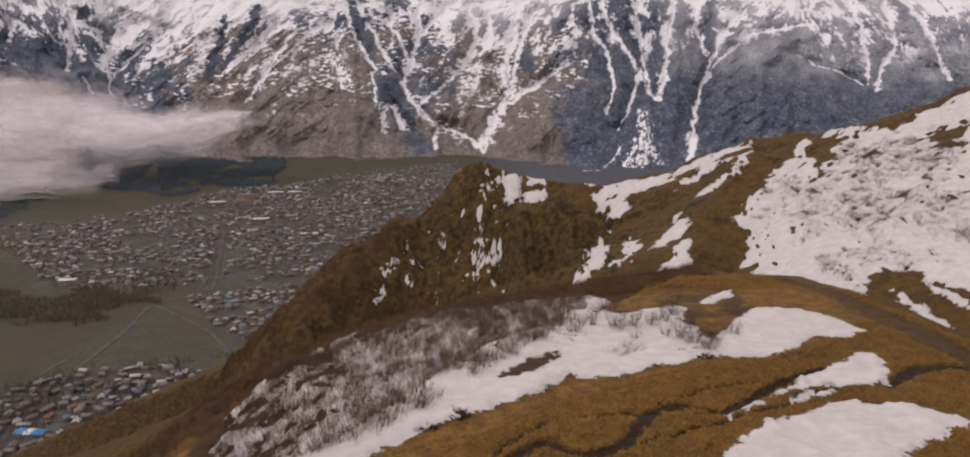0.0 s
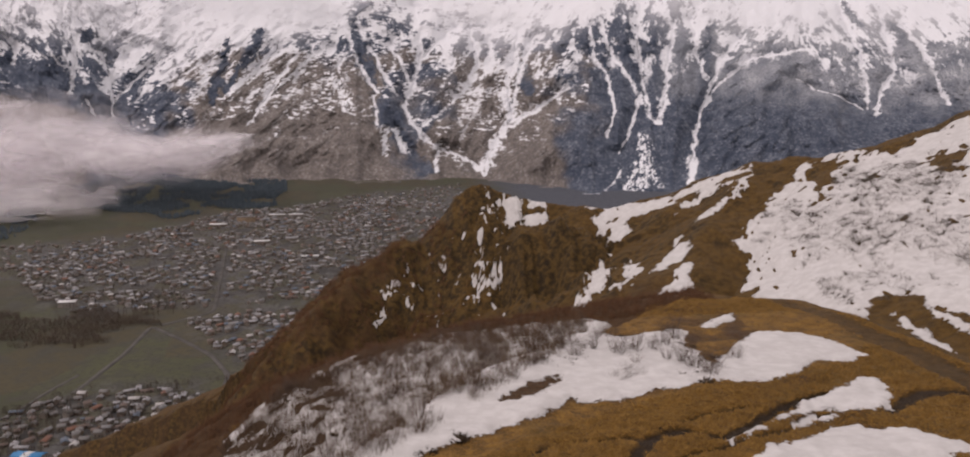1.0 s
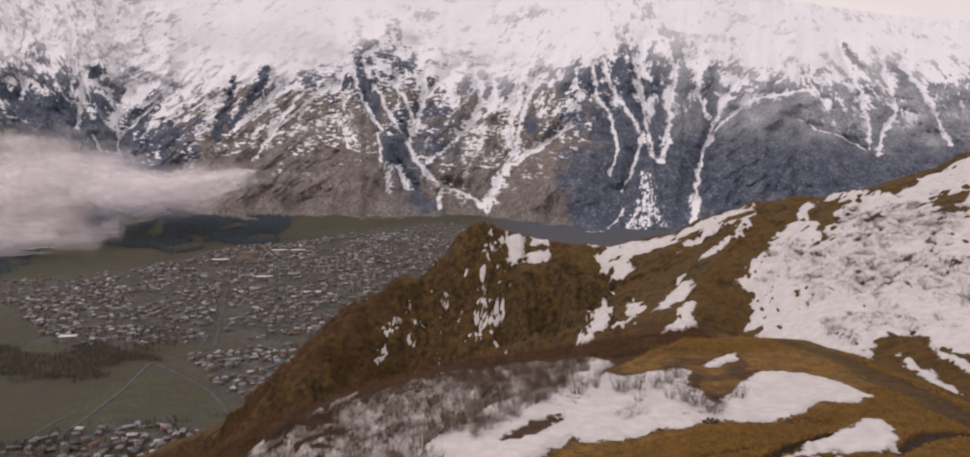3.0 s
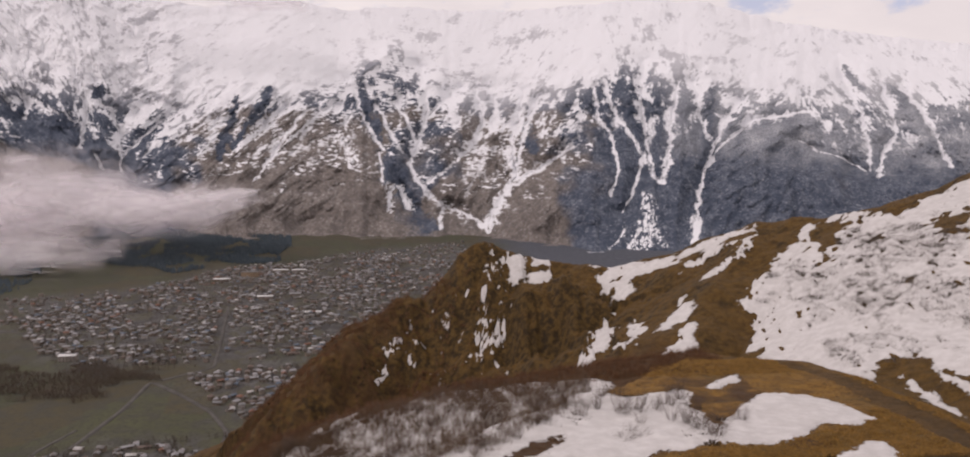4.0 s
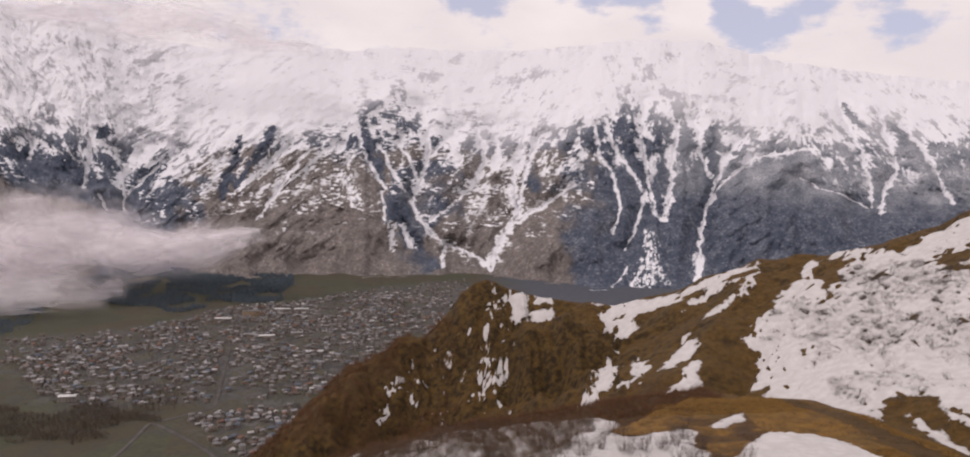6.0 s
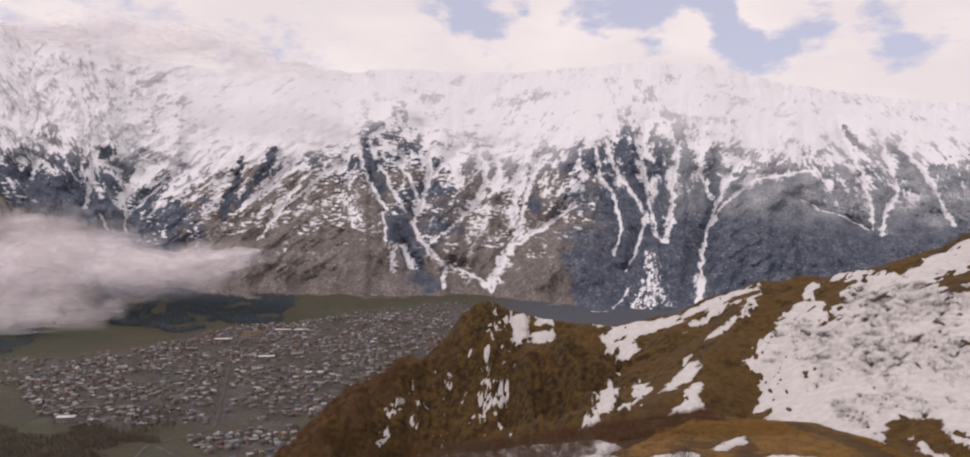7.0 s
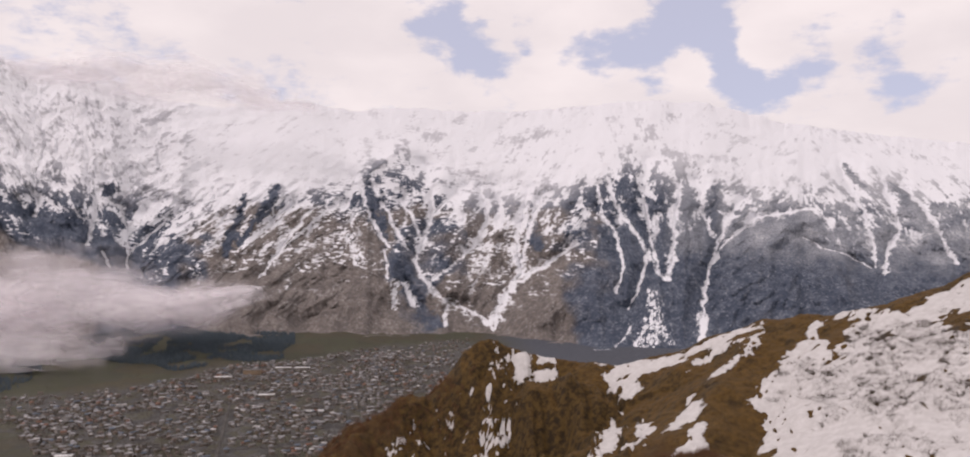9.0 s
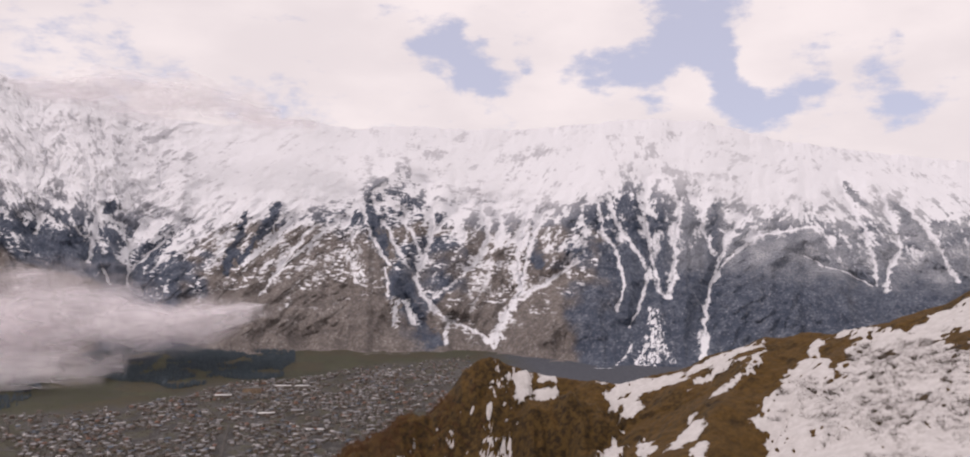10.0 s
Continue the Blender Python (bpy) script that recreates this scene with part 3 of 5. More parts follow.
def islands(solid):
    """Groups of touching cells, the small ones left out."""
    label = np.where(solid, np.arange(solid.size).reshape(solid.shape) + 1, 0)
    while True:
        p = np.pad(label, 1)
        top = np.max([p[1:-1, 1:-1], p[:-2, 1:-1], p[2:, 1:-1], p[1:-1, :-2], p[1:-1, 2:]], axis=0)
        top = np.where(solid, top, 0)
        flat = top.ravel()
        top = np.where(solid, np.maximum(top, np.concatenate([[0], flat])[top]), 0)
        if (top == label).all():
            break
        label = top
    keys, counts = np.unique(label[label > 0], return_counts=True)
    return [np.argwhere(label == key) for key, c in zip(keys, counts) if c > max(60, 0.04 * counts.max())]


def drift_piece(cells, m, px_, py_, pz_, words):
    """One piece of snow from grid cells."""
    a = cells[:, 0] * m + cells[:, 1]
    quads = np.stack([a, a + 1, a + 1 + m, a + m], 1)
    used, back = np.unique(quads, return_inverse=True)
    me = raw("snow_patch", np.stack([px_[used], py_[used], pz_[used]], 1), back.reshape(-1, 4), OLD_SNOW)
    me.polygons.foreach_set("use_smooth", np.ones(len(quads), bool))
    tagged(new("snow_patch", me), words, "snow", "snow patches")


DRIFT_WORDS = ("long patch of old white snow on the shrubby bank", "snow patch in a hollow of the grassy slope", "thin ribbon of snow beside the trodden path", "broad smooth snow patch on dry grass",
               "small snow patch on the edge of the hillside", "narrow snow streak in a brown gully", "narrow snow streak in a brown gully", "wide snowfield dotted with bushes on the hillside",
               "snow along the rim of the ridge", "slanting strip of snow below the ridge", "snow filling the saddle of the ridge", "snow cap on the rocky peak", "snow lying below the rocky peak",
               "thin snow on the crest of the ridge", "narrow snow strip down the steep flank", "snow tongue in the rocky gully", "snow strip on the side of the knoll", "snow patch at the foot of the knoll",
               "thin snow band under the rim of the ridge", "broken snow runnel down the rocky peak", "broken snow lying on the cliff ledges", "small snow patch on the steep brown flank", "short snow streak on the cliff",
               "short snow strip low on the steep flank", "small snow patch in a rocky cleft", "small snow patch in a rocky cleft", "thin ribbon of snow beside the trodden path")
for outline, words in zip(DRIFTS, DRIFT_WORDS):
    ox, oy = [p[0] for p in outline], [p[1] for p in outline]
    i0, i1 = np.searchsorted(xs, (min(ox) - 2, max(ox) + 2))
    j0, j1 = np.searchsorted(ys, (min(oy) - 2, max(oy) + 2))
    sub = (slice(j0, j1), slice(i0, i1))
    own = np.minimum(snow[sub], inside(X[sub], Y[sub], outline) + 1.2)
    lift = np.clip(own * 0.30 - 0.10, -0.35, 0.10) + 0.05 * smooth(own, 0.5, 2.5)
    n, m = lift.shape
    high = lift > -0.3
    solid = high[:-1, :-1] | high[1:, :-1] | high[:-1, 1:] | high[1:, 1:]
    for cells in islands(solid):
        drift_piece(cells, m, X[sub].ravel(), Y[sub].ravel(), (Z[sub] + lift).ravel(), words)

# ---- the range across the valley ----
CREST = [(-0.75, 0.16), (-0.60, 0.214), (-0.553, 0.184), (-0.516, 0.199), (-0.479, 0.192), (-0.418, 0.158), (-0.381, 0.154), (-0.321, 0.146), (-0.233, 0.159),
         (-0.181, 0.144), (-0.122, 0.150), (-0.063, 0.147), (-0.004, 0.145), (0.07, 0.150), (0.172, 0.161), (0.253, 0.158), (0.326, 0.138), (0.435, 0.124),
         (0.556, 0.114), (0.75, 0.09)]


CREST_A = np.linspace(-0.8, 0.8, 641)
CREST_E = np.convolve(np.pad(np.interp(CREST_A, [c[0] for c in CREST], [c[1] for c in CREST]), 12, mode="edge"), np.hanning(27)[1:-1] / np.hanning(27).sum(), "valid")


def range_at(a, v):
    """Plan place and height of the range at a bearing a (x over y) and a way v up its face."""
    foot = 3080 - 500 * a * a - 330 * smooth(a, 0.0, 0.12) + 95 * fbm(a * 13, a * 0 + 0.5, 4, 81)
    top = 4420 - 950 * a * a
    y = foot + (top - foot) * v
    crest = EYE + top * (np.interp(a, CREST_A, CREST_E) + 0.0022 * smooth(v, 0.86, 1.0) * fbm(a * 40, v * 3, 4, 83))
    w = np.clip(v, 0, 1)
    z = crest * (0.8 * w + 0.2 * w * w) - smooth(v, 1.0, 1.3) * 420
    return a * y, y, z


# gullies down the face: bearing and way up, with the half width of their snow and its share
GULLIES = []

GULLIES.append(([(-0.169, 0.67), (-0.156, 0.56), (-0.15, 0.48), (-0.137, 0.39), (-0.126, 0.34)], 9, 1))
GULLIES.append(([(-0.126, 0.34), (-0.114, 0.25), (-0.097, 0.15), (-0.073, 0.04)], 4, 0))
GULLIES.append(([(-0.083, 0.72), (-0.078, 0.59), (-0.075, 0.49), (-0.082, 0.41), (-0.09, 0.34), (-0.095, 0.28), (-0.085, 0.21), (-0.07, 0.15), (-0.052, 0.11), (-0.029, 0.08), (-0.004, 0.04)], 15, 1))
GULLIES.append(([(-0.113, 0.56), (-0.1, 0.48), (-0.088, 0.37)], 8, 1))
GULLIES.append(([(-0.035, 0.64), (-0.053, 0.58), (-0.068, 0.52), (-0.076, 0.47)], 10, 1))
GULLIES.append(([(-0.134, 0.53), (-0.119, 0.42), (-0.104, 0.33)], 7, 1))
GULLIES.append(([(0.036, 0.61), (0.032, 0.48), (0.024, 0.39), (0.027, 0.3), (0.032, 0.25), (0.018, 0.17), (0.006, 0.11), (-0.002, 0.04)], 26, 1))
GULLIES.append(([(0.022, 0.36), (0.03, 0.27), (0.027, 0.21)], 34, 1))
GULLIES.append(([(0.094, 0.36), (0.065, 0.29), (0.045, 0.25), (0.032, 0.21)], 14, 1))
GULLIES.append(([(-0.02, 0.63), (-0.009, 0.49), (-0.023, 0.36), (-0.045, 0.29), (-0.074, 0.21)], 13, 1))
GULLIES.append(([(-0.002, 0.63), (0.007, 0.51), (0.003, 0.46)], 14, 1))
GULLIES.append(([(0.057, 0.59), (0.044, 0.48), (0.035, 0.38), (0.031, 0.3)], 15, 1))
GULLIES.append(([(0.119, 0.6), (0.124, 0.52), (0.127, 0.47)], 9, 1))
GULLIES.append(([(0.133, 0.6), (0.145, 0.49), (0.148, 0.44)], 9, 1))
GULLIES.append(([(0.129, 0.47), (0.142, 0.4), (0.146, 0.33), (0.151, 0.27), (0.144, 0.18)], 9, 1))
GULLIES.append(([(0.148, 0.47), (0.167, 0.39), (0.179, 0.32), (0.191, 0.25), (0.2, 0.23)], 10, 1))
GULLIES.append(([(0.216, 0.61), (0.211, 0.49), (0.211, 0.39), (0.209, 0.32), (0.204, 0.23)], 18, 1))
GULLIES.append(([(0.177, 0.72), (0.174, 0.54), (0.181, 0.41), (0.191, 0.27)], 8, 1))
GULLIES.append(([(0.18, 0.34), (0.175, 0.25), (0.168, 0.18), (0.157, 0.12)], 6, 1))
GULLIES.append(([(0.235, 0.63), (0.247, 0.47), (0.257, 0.39)], 9, 1))
GULLIES.append(([(0.29, 0.58), (0.272, 0.46), (0.262, 0.37), (0.255, 0.28), (0.248, 0.22), (0.246, 0.13), (0.244, 0.06)], 10, 1))
GULLIES.append(([(0.246, 0.1), (0.244, 0.03)], 26, 1))
GULLIES.append(([(0.367, 0.57), (0.327, 0.53), (0.301, 0.49), (0.28, 0.41), (0.265, 0.35), (0.257, 0.29)], 9, 1))
GULLIES.append(([(0.399, 0.86), (0.417, 0.69), (0.436, 0.57), (0.445, 0.42), (0.448, 0.33)], 8, 1))
GULLIES.append(([(0.453, 0.77), (0.467, 0.61), (0.475, 0.51), (0.463, 0.41), (0.458, 0.31)], 13, 1))
GULLIES.append(([(0.479, 0.73), (0.508, 0.6), (0.524, 0.5), (0.532, 0.43), (0.543, 0.37)], 12, 1))
GULLIES.append(([(0.363, 0.44), (0.385, 0.4), (0.411, 0.38), (0.442, 0.33)], 4, 1))
GULLIES.append(([(-0.478, 0.44), (-0.481, 0.36), (-0.486, 0.3)], 12, 1))
GULLIES.append(([(-0.546, 0.47), (-0.55, 0.41)], 9, 1))
GULLIES.append(([(-0.447, 0.47), (-0.439, 0.36), (-0.438, 0.3), (-0.437, 0.22)], 10, 1))
GULLIES.append(([(-0.403, 0.53), (-0.432, 0.42), (-0.446, 0.33)], 26, 1))
GULLIES.append(([(-0.37, 0.52), (-0.406, 0.4), (-0.434, 0.3)], 8, 1))
GULLIES.append(([(-0.468, 0.28), (-0.459, 0.23)], 8, 1))
GULLIES.append(([(-0.222, 0.48), (-0.244, 0.38), (-0.265, 0.28), (-0.281, 0.21)], 11, 1))
GULLIES.append(([(-0.189, 0.54), (-0.222, 0.42), (-0.251, 0.33)], 8, 1))
GULLIES.append(([(-0.244, 0.51), (-0.273, 0.42), (-0.301, 0.34)], 12, 1))
GULLIES.append(([(-0.116, 0.2), (-0.122, 0.09)], 9, 1))
GULLIES.append(([(-0.107, 0.18), (-0.097, 0.1)], 13, 1))
GULLIES.append(([(-0.132, 0.33), (-0.128, 0.22)], 7, 1))
GULLIES.append(([(-0.057, 0.12), (-0.059, 0.03)], 10, 1))
GULLIES.append(([(-0.018, 0.06), (-0.004, 0.02)], 18, 1))
# rounded spurs between the gullies
SPURS = []
SPURS.append([(-0.112, 0.79), (-0.178, 0.61), (-0.222, 0.43), (-0.265, 0.28), (-0.294, 0.16)])
SPURS.append([(-0.075, 0.65), (-0.108, 0.39), (-0.118, 0.29), (-0.154, 0.02)])
SPURS.append([(0.071, 0.62), (0.098, 0.35), (0.066, 0.13), (0.044, -0.04)])
SPURS.append([(0.363, 0.57), (0.32, 0.38), (0.291, 0.22)])
SPURS.append([(0.363, 0.57), (0.4, 0.32), (0.426, 0.15)])
SPURS.append([(0.435, 0.81), (0.486, 0.67), (0.523, 0.44)])
SPURS.append([(-0.371, 0.9), (-0.373, 0.55), (-0.347, 0.34), (-0.369, 0.23)])
SPURS.append([(-0.031, 0.57), (-0.038, 0.35), (-0.048, 0.16)])
SPURS.append([(0.163, 0.65), (0.159, 0.44), (0.153, 0.16)])
SPURS.append([(0.225, 0.52), (0.222, 0.25)])
SPURS.append([(-0.281, 0.52), (-0.295, 0.34)])
# dark bare cliffs, with half widths
CLIFFS = []
CLIFFS.append(([(-0.3, 0.56), (-0.304, 0.49), (-0.314, 0.39), (-0.322, 0.31)], 20))
CLIFFS.append(([(-0.258, 0.59), (-0.27, 0.52), (-0.288, 0.44), (-0.302, 0.35)], 17))
CLIFFS.append(([(-0.397, 0.43), (-0.413, 0.36), (-0.437, 0.27)], 22))
CLIFFS.append(([(-0.592, 0.43), (-0.547, 0.42), (-0.495, 0.35), (-0.469, 0.29), (-0.424, 0.24)], 40))
CLIFFS.append(([(-0.118, 0.28), (-0.099, 0.15), (-0.07, 0.03)], 34))
CLIFFS.append(([(-0.459, 0.54), (-0.465, 0.51)], 24))
CLIFFS.append(([(0.261, 0.61), (0.253, 0.37)], 16))
CLIFFS.append(([(0.412, 0.8), (0.428, 0.71)], 20))
CLIFFS.append(([(0.468, 0.72), (0.501, 0.58)], 22))
CLIFFS.append(([(0.254, 0.4), (0.25, 0.23)], 14))
CLIFFS.append(([(-0.156, 0.59), (-0.129, 0.35)], 22))
CLIFFS.append(([(0.039, 0.46), (0.05, 0.35)], 18))
# fans of broken snow below the gullies, with half widths
FANS = []
FANS.append(([(0.186, 0.17), (0.181, 0.08), (0.168, -0)], 20))
FANS.append(([(0.188, 0.16), (0.193, 0.08), (0.208, 0.01)], 20))
FANS.append(([(0.188, 0.12), (0.186, 0.01)], 24))
FANS.append(([(-0.122, 0.21), (-0.117, 0.09)], 14))
FANS.append(([(-0.107, 0.19), (-0.094, 0.1)], 16))
FANS.append(([(0.161, 0.06), (0.143, 0)], 8))
FANS.append(([(0.106, -0.04), (0.161, -0.05)], 8))
FANS.append(([(-0.181, 0.43), (-0.162, 0.29)], 30))
# bearing, with the way up at which snow is whole, half and gone
COVER_WEST = [(-0.592, 0.61, 0.42, 0.38), (-0.533, 0.67, 0.44, 0.39), (-0.481, 0.64, 0.41, 0.35), (-0.444, 0.64, 0.42, 0.26), (-0.399, 0.65, 0.42, 0.25), (-0.354, 0.55, 0.38, 0.21), (-0.295, 0.55, 0.46, 0.24), (-0.237, 0.58, 0.46, 0.18), (-0.185, 0.65, 0.51, 0.26), (-0.149, 0.72, 0.62, 0.29), (-0.112, 0.87, 0.62, 0.34), (-0.075, 0.74, 0.54, 0.19), (-0.031, 0.69, 0.43, 0.09), (0.021, 0.66, 0.43, 0.15)]
COVER_EAST = [(0.072, 0.66, 0.45, 0.25), (0.115, 0.63, 0.54, 0.35), (0.152, 0.71, 0.6, 0.34), (0.188, 0.78, 0.54, 0.27), (0.218, 0.74, 0.52, 0.3), (0.254, 0.69, 0.5, 0.3), (0.29, 0.66, 0.5, 0.44), (0.327, 0.66, 0.52, 0.48), (0.363, 0.68, 0.56, 0.5), (0.399, 0.73, 0.54, 0.34), (0.436, 0.81, 0.57, 0.3), (0.472, 0.79, 0.54, 0.34), (0.515, 0.74, 0.6, 0.44), (0.557, 0.79, 0.64, 0.45)]
# bearing and slant of the runnels
SLANT = [(-0.592, -0.45), (-0.518, -0.4), (-0.462, 0), (-0.421, 0.55), (-0.259, 0.8), (-0.181, 0.5), (-0.141, -0.3), (-0.097, -0.05), (-0.06, 0.3), (0.035, 0.3), (0.094, 0.35), (0.13, -0.1), (0.174, -0.25), (0.207, 0), (0.239, 0.1), (0.276, 0.5), (0.338, 0.4), (0.374, -0.3), (0.472, -0.4), (0.557, -0.3)]
# rocky places in the upper snow
ROUGH = []
ROUGH.append([(-0.113, 0.82), (-0.12, 0.7), (-0.075, 0.7), (-0.061, 0.85), (-0.091, 0.92)])
ROUGH.append([(0.151, 0.98), (0.144, 0.63), (0.225, 0.63), (0.216, 0.98)])
ROUGH.append([(-0.595, 0.96), (-0.592, 0.45), (-0.362, 0.52), (-0.357, 1), (-0.446, 1)])
ROUGH.append([(0.019, 0.89), (-0.002, 0.75), (0.071, 0.71), (0.074, 0.92)])
PW, PH = 3700.0, 1750.0


def blur(z, r):
    """Mean over a square of 2 r + 1 points."""
    for ax in (0, 1):
        pad = [(r + 1, r) if i == ax else (0, 0) for i in (0, 1)]
        c = np.cumsum(np.pad(z, pad, mode="edge"), axis=ax)
        n = z.shape[ax]
        z = (np.take(c, range(2 * r + 1, n + 2 * r + 1), axis=ax) - np.take(c, range(0, n), axis=ax)) / (2 * r + 1)
    return z


def worn(z, dx, fixed, hard, rounds=30, power=0.0021):
    """Running water cuts gullies into a slope: steepest descent, gathered area and a cut that grows with it."""
    n, m = z.shape
    idx = np.arange(n * m).reshape(n, m)
    for turn in range(rounds):
        pad = np.pad(z, 1, mode="edge")
        best, rec, far = np.zeros((n, m)), idx.copy(), np.ones((n, m))
        for dy in (-1, 0, 1):
            for dx_ in (-1, 0, 1):
                if dy or dx_:
                    length = math.hypot(dy, dx_)
                    fall = (z - pad[1 + dy:1 + dy + n, 1 + dx_:1 + dx_ + m]) / length
                    ok = fall > best
                    best = np.where(ok, fall, best)
                    rec = np.where(ok, np.clip(idx + dy * m + dx_, 0, n * m - 1), rec)
                    far = np.where(ok, length, far)
        order = np.argsort(z, axis=None)
        to, gathered = rec.ravel().tolist(), [dx * dx] * (n * m)
        down = order.tolist()
        for i in reversed(down):
            j = to[i]
            if j != i:
                gathered[j] += gathered[i]
        area = np.array(gathered).reshape(n, m)
        f = (power * area ** 0.45 / far * hard).ravel().tolist()
        h = z.ravel().tolist()
        for i in down:
            j = to[i]
            if j != i:
                h[i] = (h[i] + f[i] * h[j]) / (1 + f[i])
        z = np.array(h).reshape(n, m)
        pad = np.pad(z, 1, mode="edge")
        mean = (pad[:-2, 1:-1] + pad[2:, 1:-1] + pad[1:-1, :-2] + pad[1:-1, 2:]) / 4
        z = np.where(fixed, z, z + 0.035 * (mean - z))
    return z


def regrid(z, n, m):
    """Bilinear values on a finer grid of n by m points."""
    r, c = np.linspace(0, z.shape[0] - 1.001, n), np.linspace(0, z.shape[1] - 1.001, m)
    i, j = r.astype(int), c.astype(int)
    fr, fc = (r - i)[:, None], (c - j)[None]
    z0, z1 = z[i], z[i + 1]
    return (z0[:, j] * (1 - fc) + z0[:, j + 1] * fc) * (1 - fr) + (z1[:, j] * (1 - fc) + z1[:, j + 1] * fc) * fr


def face(pts):
    return [(pa * PW, pv * PH) for pa, pv in pts]


def wander(P, Q):
    """Places shifted so that drawn lines run unevenly."""
    return P + 9 * fbm(P / 75, Q / 75, 4, 91), Q + 12 * fbm(P / 90, Q / 90, 3, 97)


def nearest(P, Q, lines):
    best = np.full(P.shape, 1e9)
    for pts in lines:
        m = around(P, Q, face(pts), 380)
        best[m] = np.minimum(best[m], along(P[m], Q[m], face(pts))[0])
    return best


def bands(P, Q, lines, near=1.3, far=0.5):
    """1 within the half width of a drawn line, 0 outside, with ragged edges."""
    out = np.zeros(P.shape)
    ragged = np.clip(1.05 + 0.8 * fbm(P / 30, Q / 44, 5, 341, 0.75) + 0.6 * fbm(P / 120, Q / 120, 2, 345), 0.15, 2.2)
    for pts, width in lines:
        m = around(P, Q, face(pts), 4 * width)
        d, _, _ = along(P[m], Q[m], face(pts))
        out[m] = np.maximum(out[m], smooth(d / (width * ragged[m]), near, far))
    return out


def runnels(P, Q, wide, long, octaves, seed, gain=0.55):
    """Noise drawn out down the slope, along the slant of the runnels at each bearing."""
    lean = np.interp(P / PW, [s[0] for s in SLANT], [s[1] for s in SLANT])
    lean = lean + 0.25 * fbm(P / 240, Q / 240, 2, seed + 50)
    total, weight = 0.0, 0.0
    for i, k in enumerate((-0.5, -0.1, 0.3, 0.75)):
        w = np.clip(1 - np.abs(lean - k) / 0.45, 0.0, 1) ** 2 + 1e-4
        total = total + w * fbm((P - k * Q) / wide, Q / long, octaves, seed + 9 * i, gain)
        weight = weight + w * w
    return total / np.sqrt(weight)


def share(n):
    """Noise as an even share from 0 to 1."""
    return 1 / (1 + np.exp(-1.75 * (n - n.mean()) / n.std()))


# coarse face, worn by water
CA, CV = np.meshgrid(np.linspace(-0.70, 0.70, 780), np.linspace(-0.04, 1.02, 262))
CX, CY, CZ = range_at(CA, CV)
CB = CZ.copy()
cp, cq = wander(CA * PW, CV * PH)
cb, cs = nearest(cp, cq, [g[0] for g in GULLIES]), nearest(cp, cq, SPURS)
cenv = smooth(CV, -0.02, 0.14) * (1 - smooth(CV, 0.7, 0.95))
west = smooth(-CA, 0.28, 0.42)
calm = 1 - (0.75 - 0.5 * west) * smooth(CV, 0.58, 0.8)
CZ = CZ + cenv * (75 * (1 - np.exp(-cb / 75.0)) - 45 + 60 * np.exp(-cs / 70.0))
CZ = CZ + smooth(CV, 0, 0.1) * calm * (30 * fbm(cp / 260, cq / 300, 5, 311, 0.5) + 16 * (1 - 0.8 * smooth(CV, 0.5, 0.65)) * runnels(cp, cq, 60, 210, 3, 315) + 45 * west * smooth(CV, 0.4, 0.6) * (ribs(cp / 130, cq / 170, 4, 317) - 0.74))
CW = worn(CZ, 6.7, CV < 0.004, np.where(CV < 0.004, 0, 1) * calm * (1 - (1 - west) * smooth(CV, 0.5, 0.66)), 7, 0.003)
CW = np.minimum(CW, CZ + 1)
NV, NA = 390, 1300
A, V = np.meshgrid(np.linspace(-0.70, 0.70, NA), np.linspace(-0.04, 1.02, NV))
MX, MY, MZ = range_at(A, V)
P, Q = A * PW, V * PH
P2, Q2 = wander(P, Q)
west = smooth(-A, 0.28, 0.42)
relief = regrid(CW - CB, NV, NA)
steps = runnels(P, Q, 26, 70, 4, 321)
relief = relief + smooth(V, 0.02, 0.15) * (1 - (0.93 - 0.6 * west) * smooth(V, 0.48, 0.66)) * ((2.5 + 3.5 * smooth(V, 0.2, 0.4)) * steps + 2.5 * fbm(P / 15, Q / 19, 3, 325))
relief = relief + 5.0 * smooth(V, 0.45, 0.65) * (1 - smooth(V, 0.93, 1.0)) * runnels(P, Q, 110, 170, 4, 327, 0.5)
# relief stands out of the face towards the valley
MY = MY - relief / 0.8
MX = A * MY
wide, fine = blur(relief, 9), blur(relief, 3)
hollow = np.clip((wide - relief) / 14.0, -1.6, 1.6) + 0.5 * np.clip((fine - relief) / 4.0, -1.5, 1.5)
COVER = COVER_WEST + COVER_EAST
whole, half, gone = [np.interp(A, [c[0] for c in COVER], [c[i] for c in COVER]) for i in (1, 2, 3)]
VV = V + 0.025 * fbm(P / 210, Q / 210, 4, 331)
cover = np.where(VV > half, 0.5 + 0.46 * (VV - half) / (whole - half), 0.5 * np.clip((VV - gone) / (half - gone), -0.4, 1))
rough = np.zeros_like(A)
for outline in ROUGH:
    rough = np.maximum(rough, smooth(inside(P2, Q2, face(outline)), -60, 90))
over = smooth(VV - whole, -0.03, 0.06)
cover = np.minimum(cover, 0.985 - (0.025 + 0.17 * rough) * over - 0.10 * over * smooth(fbm(P / 190, Q / 150, 3, 365), 0.25, 0.7))
cover = np.where(V > 0.95, np.maximum(cover, 0.97), cover)
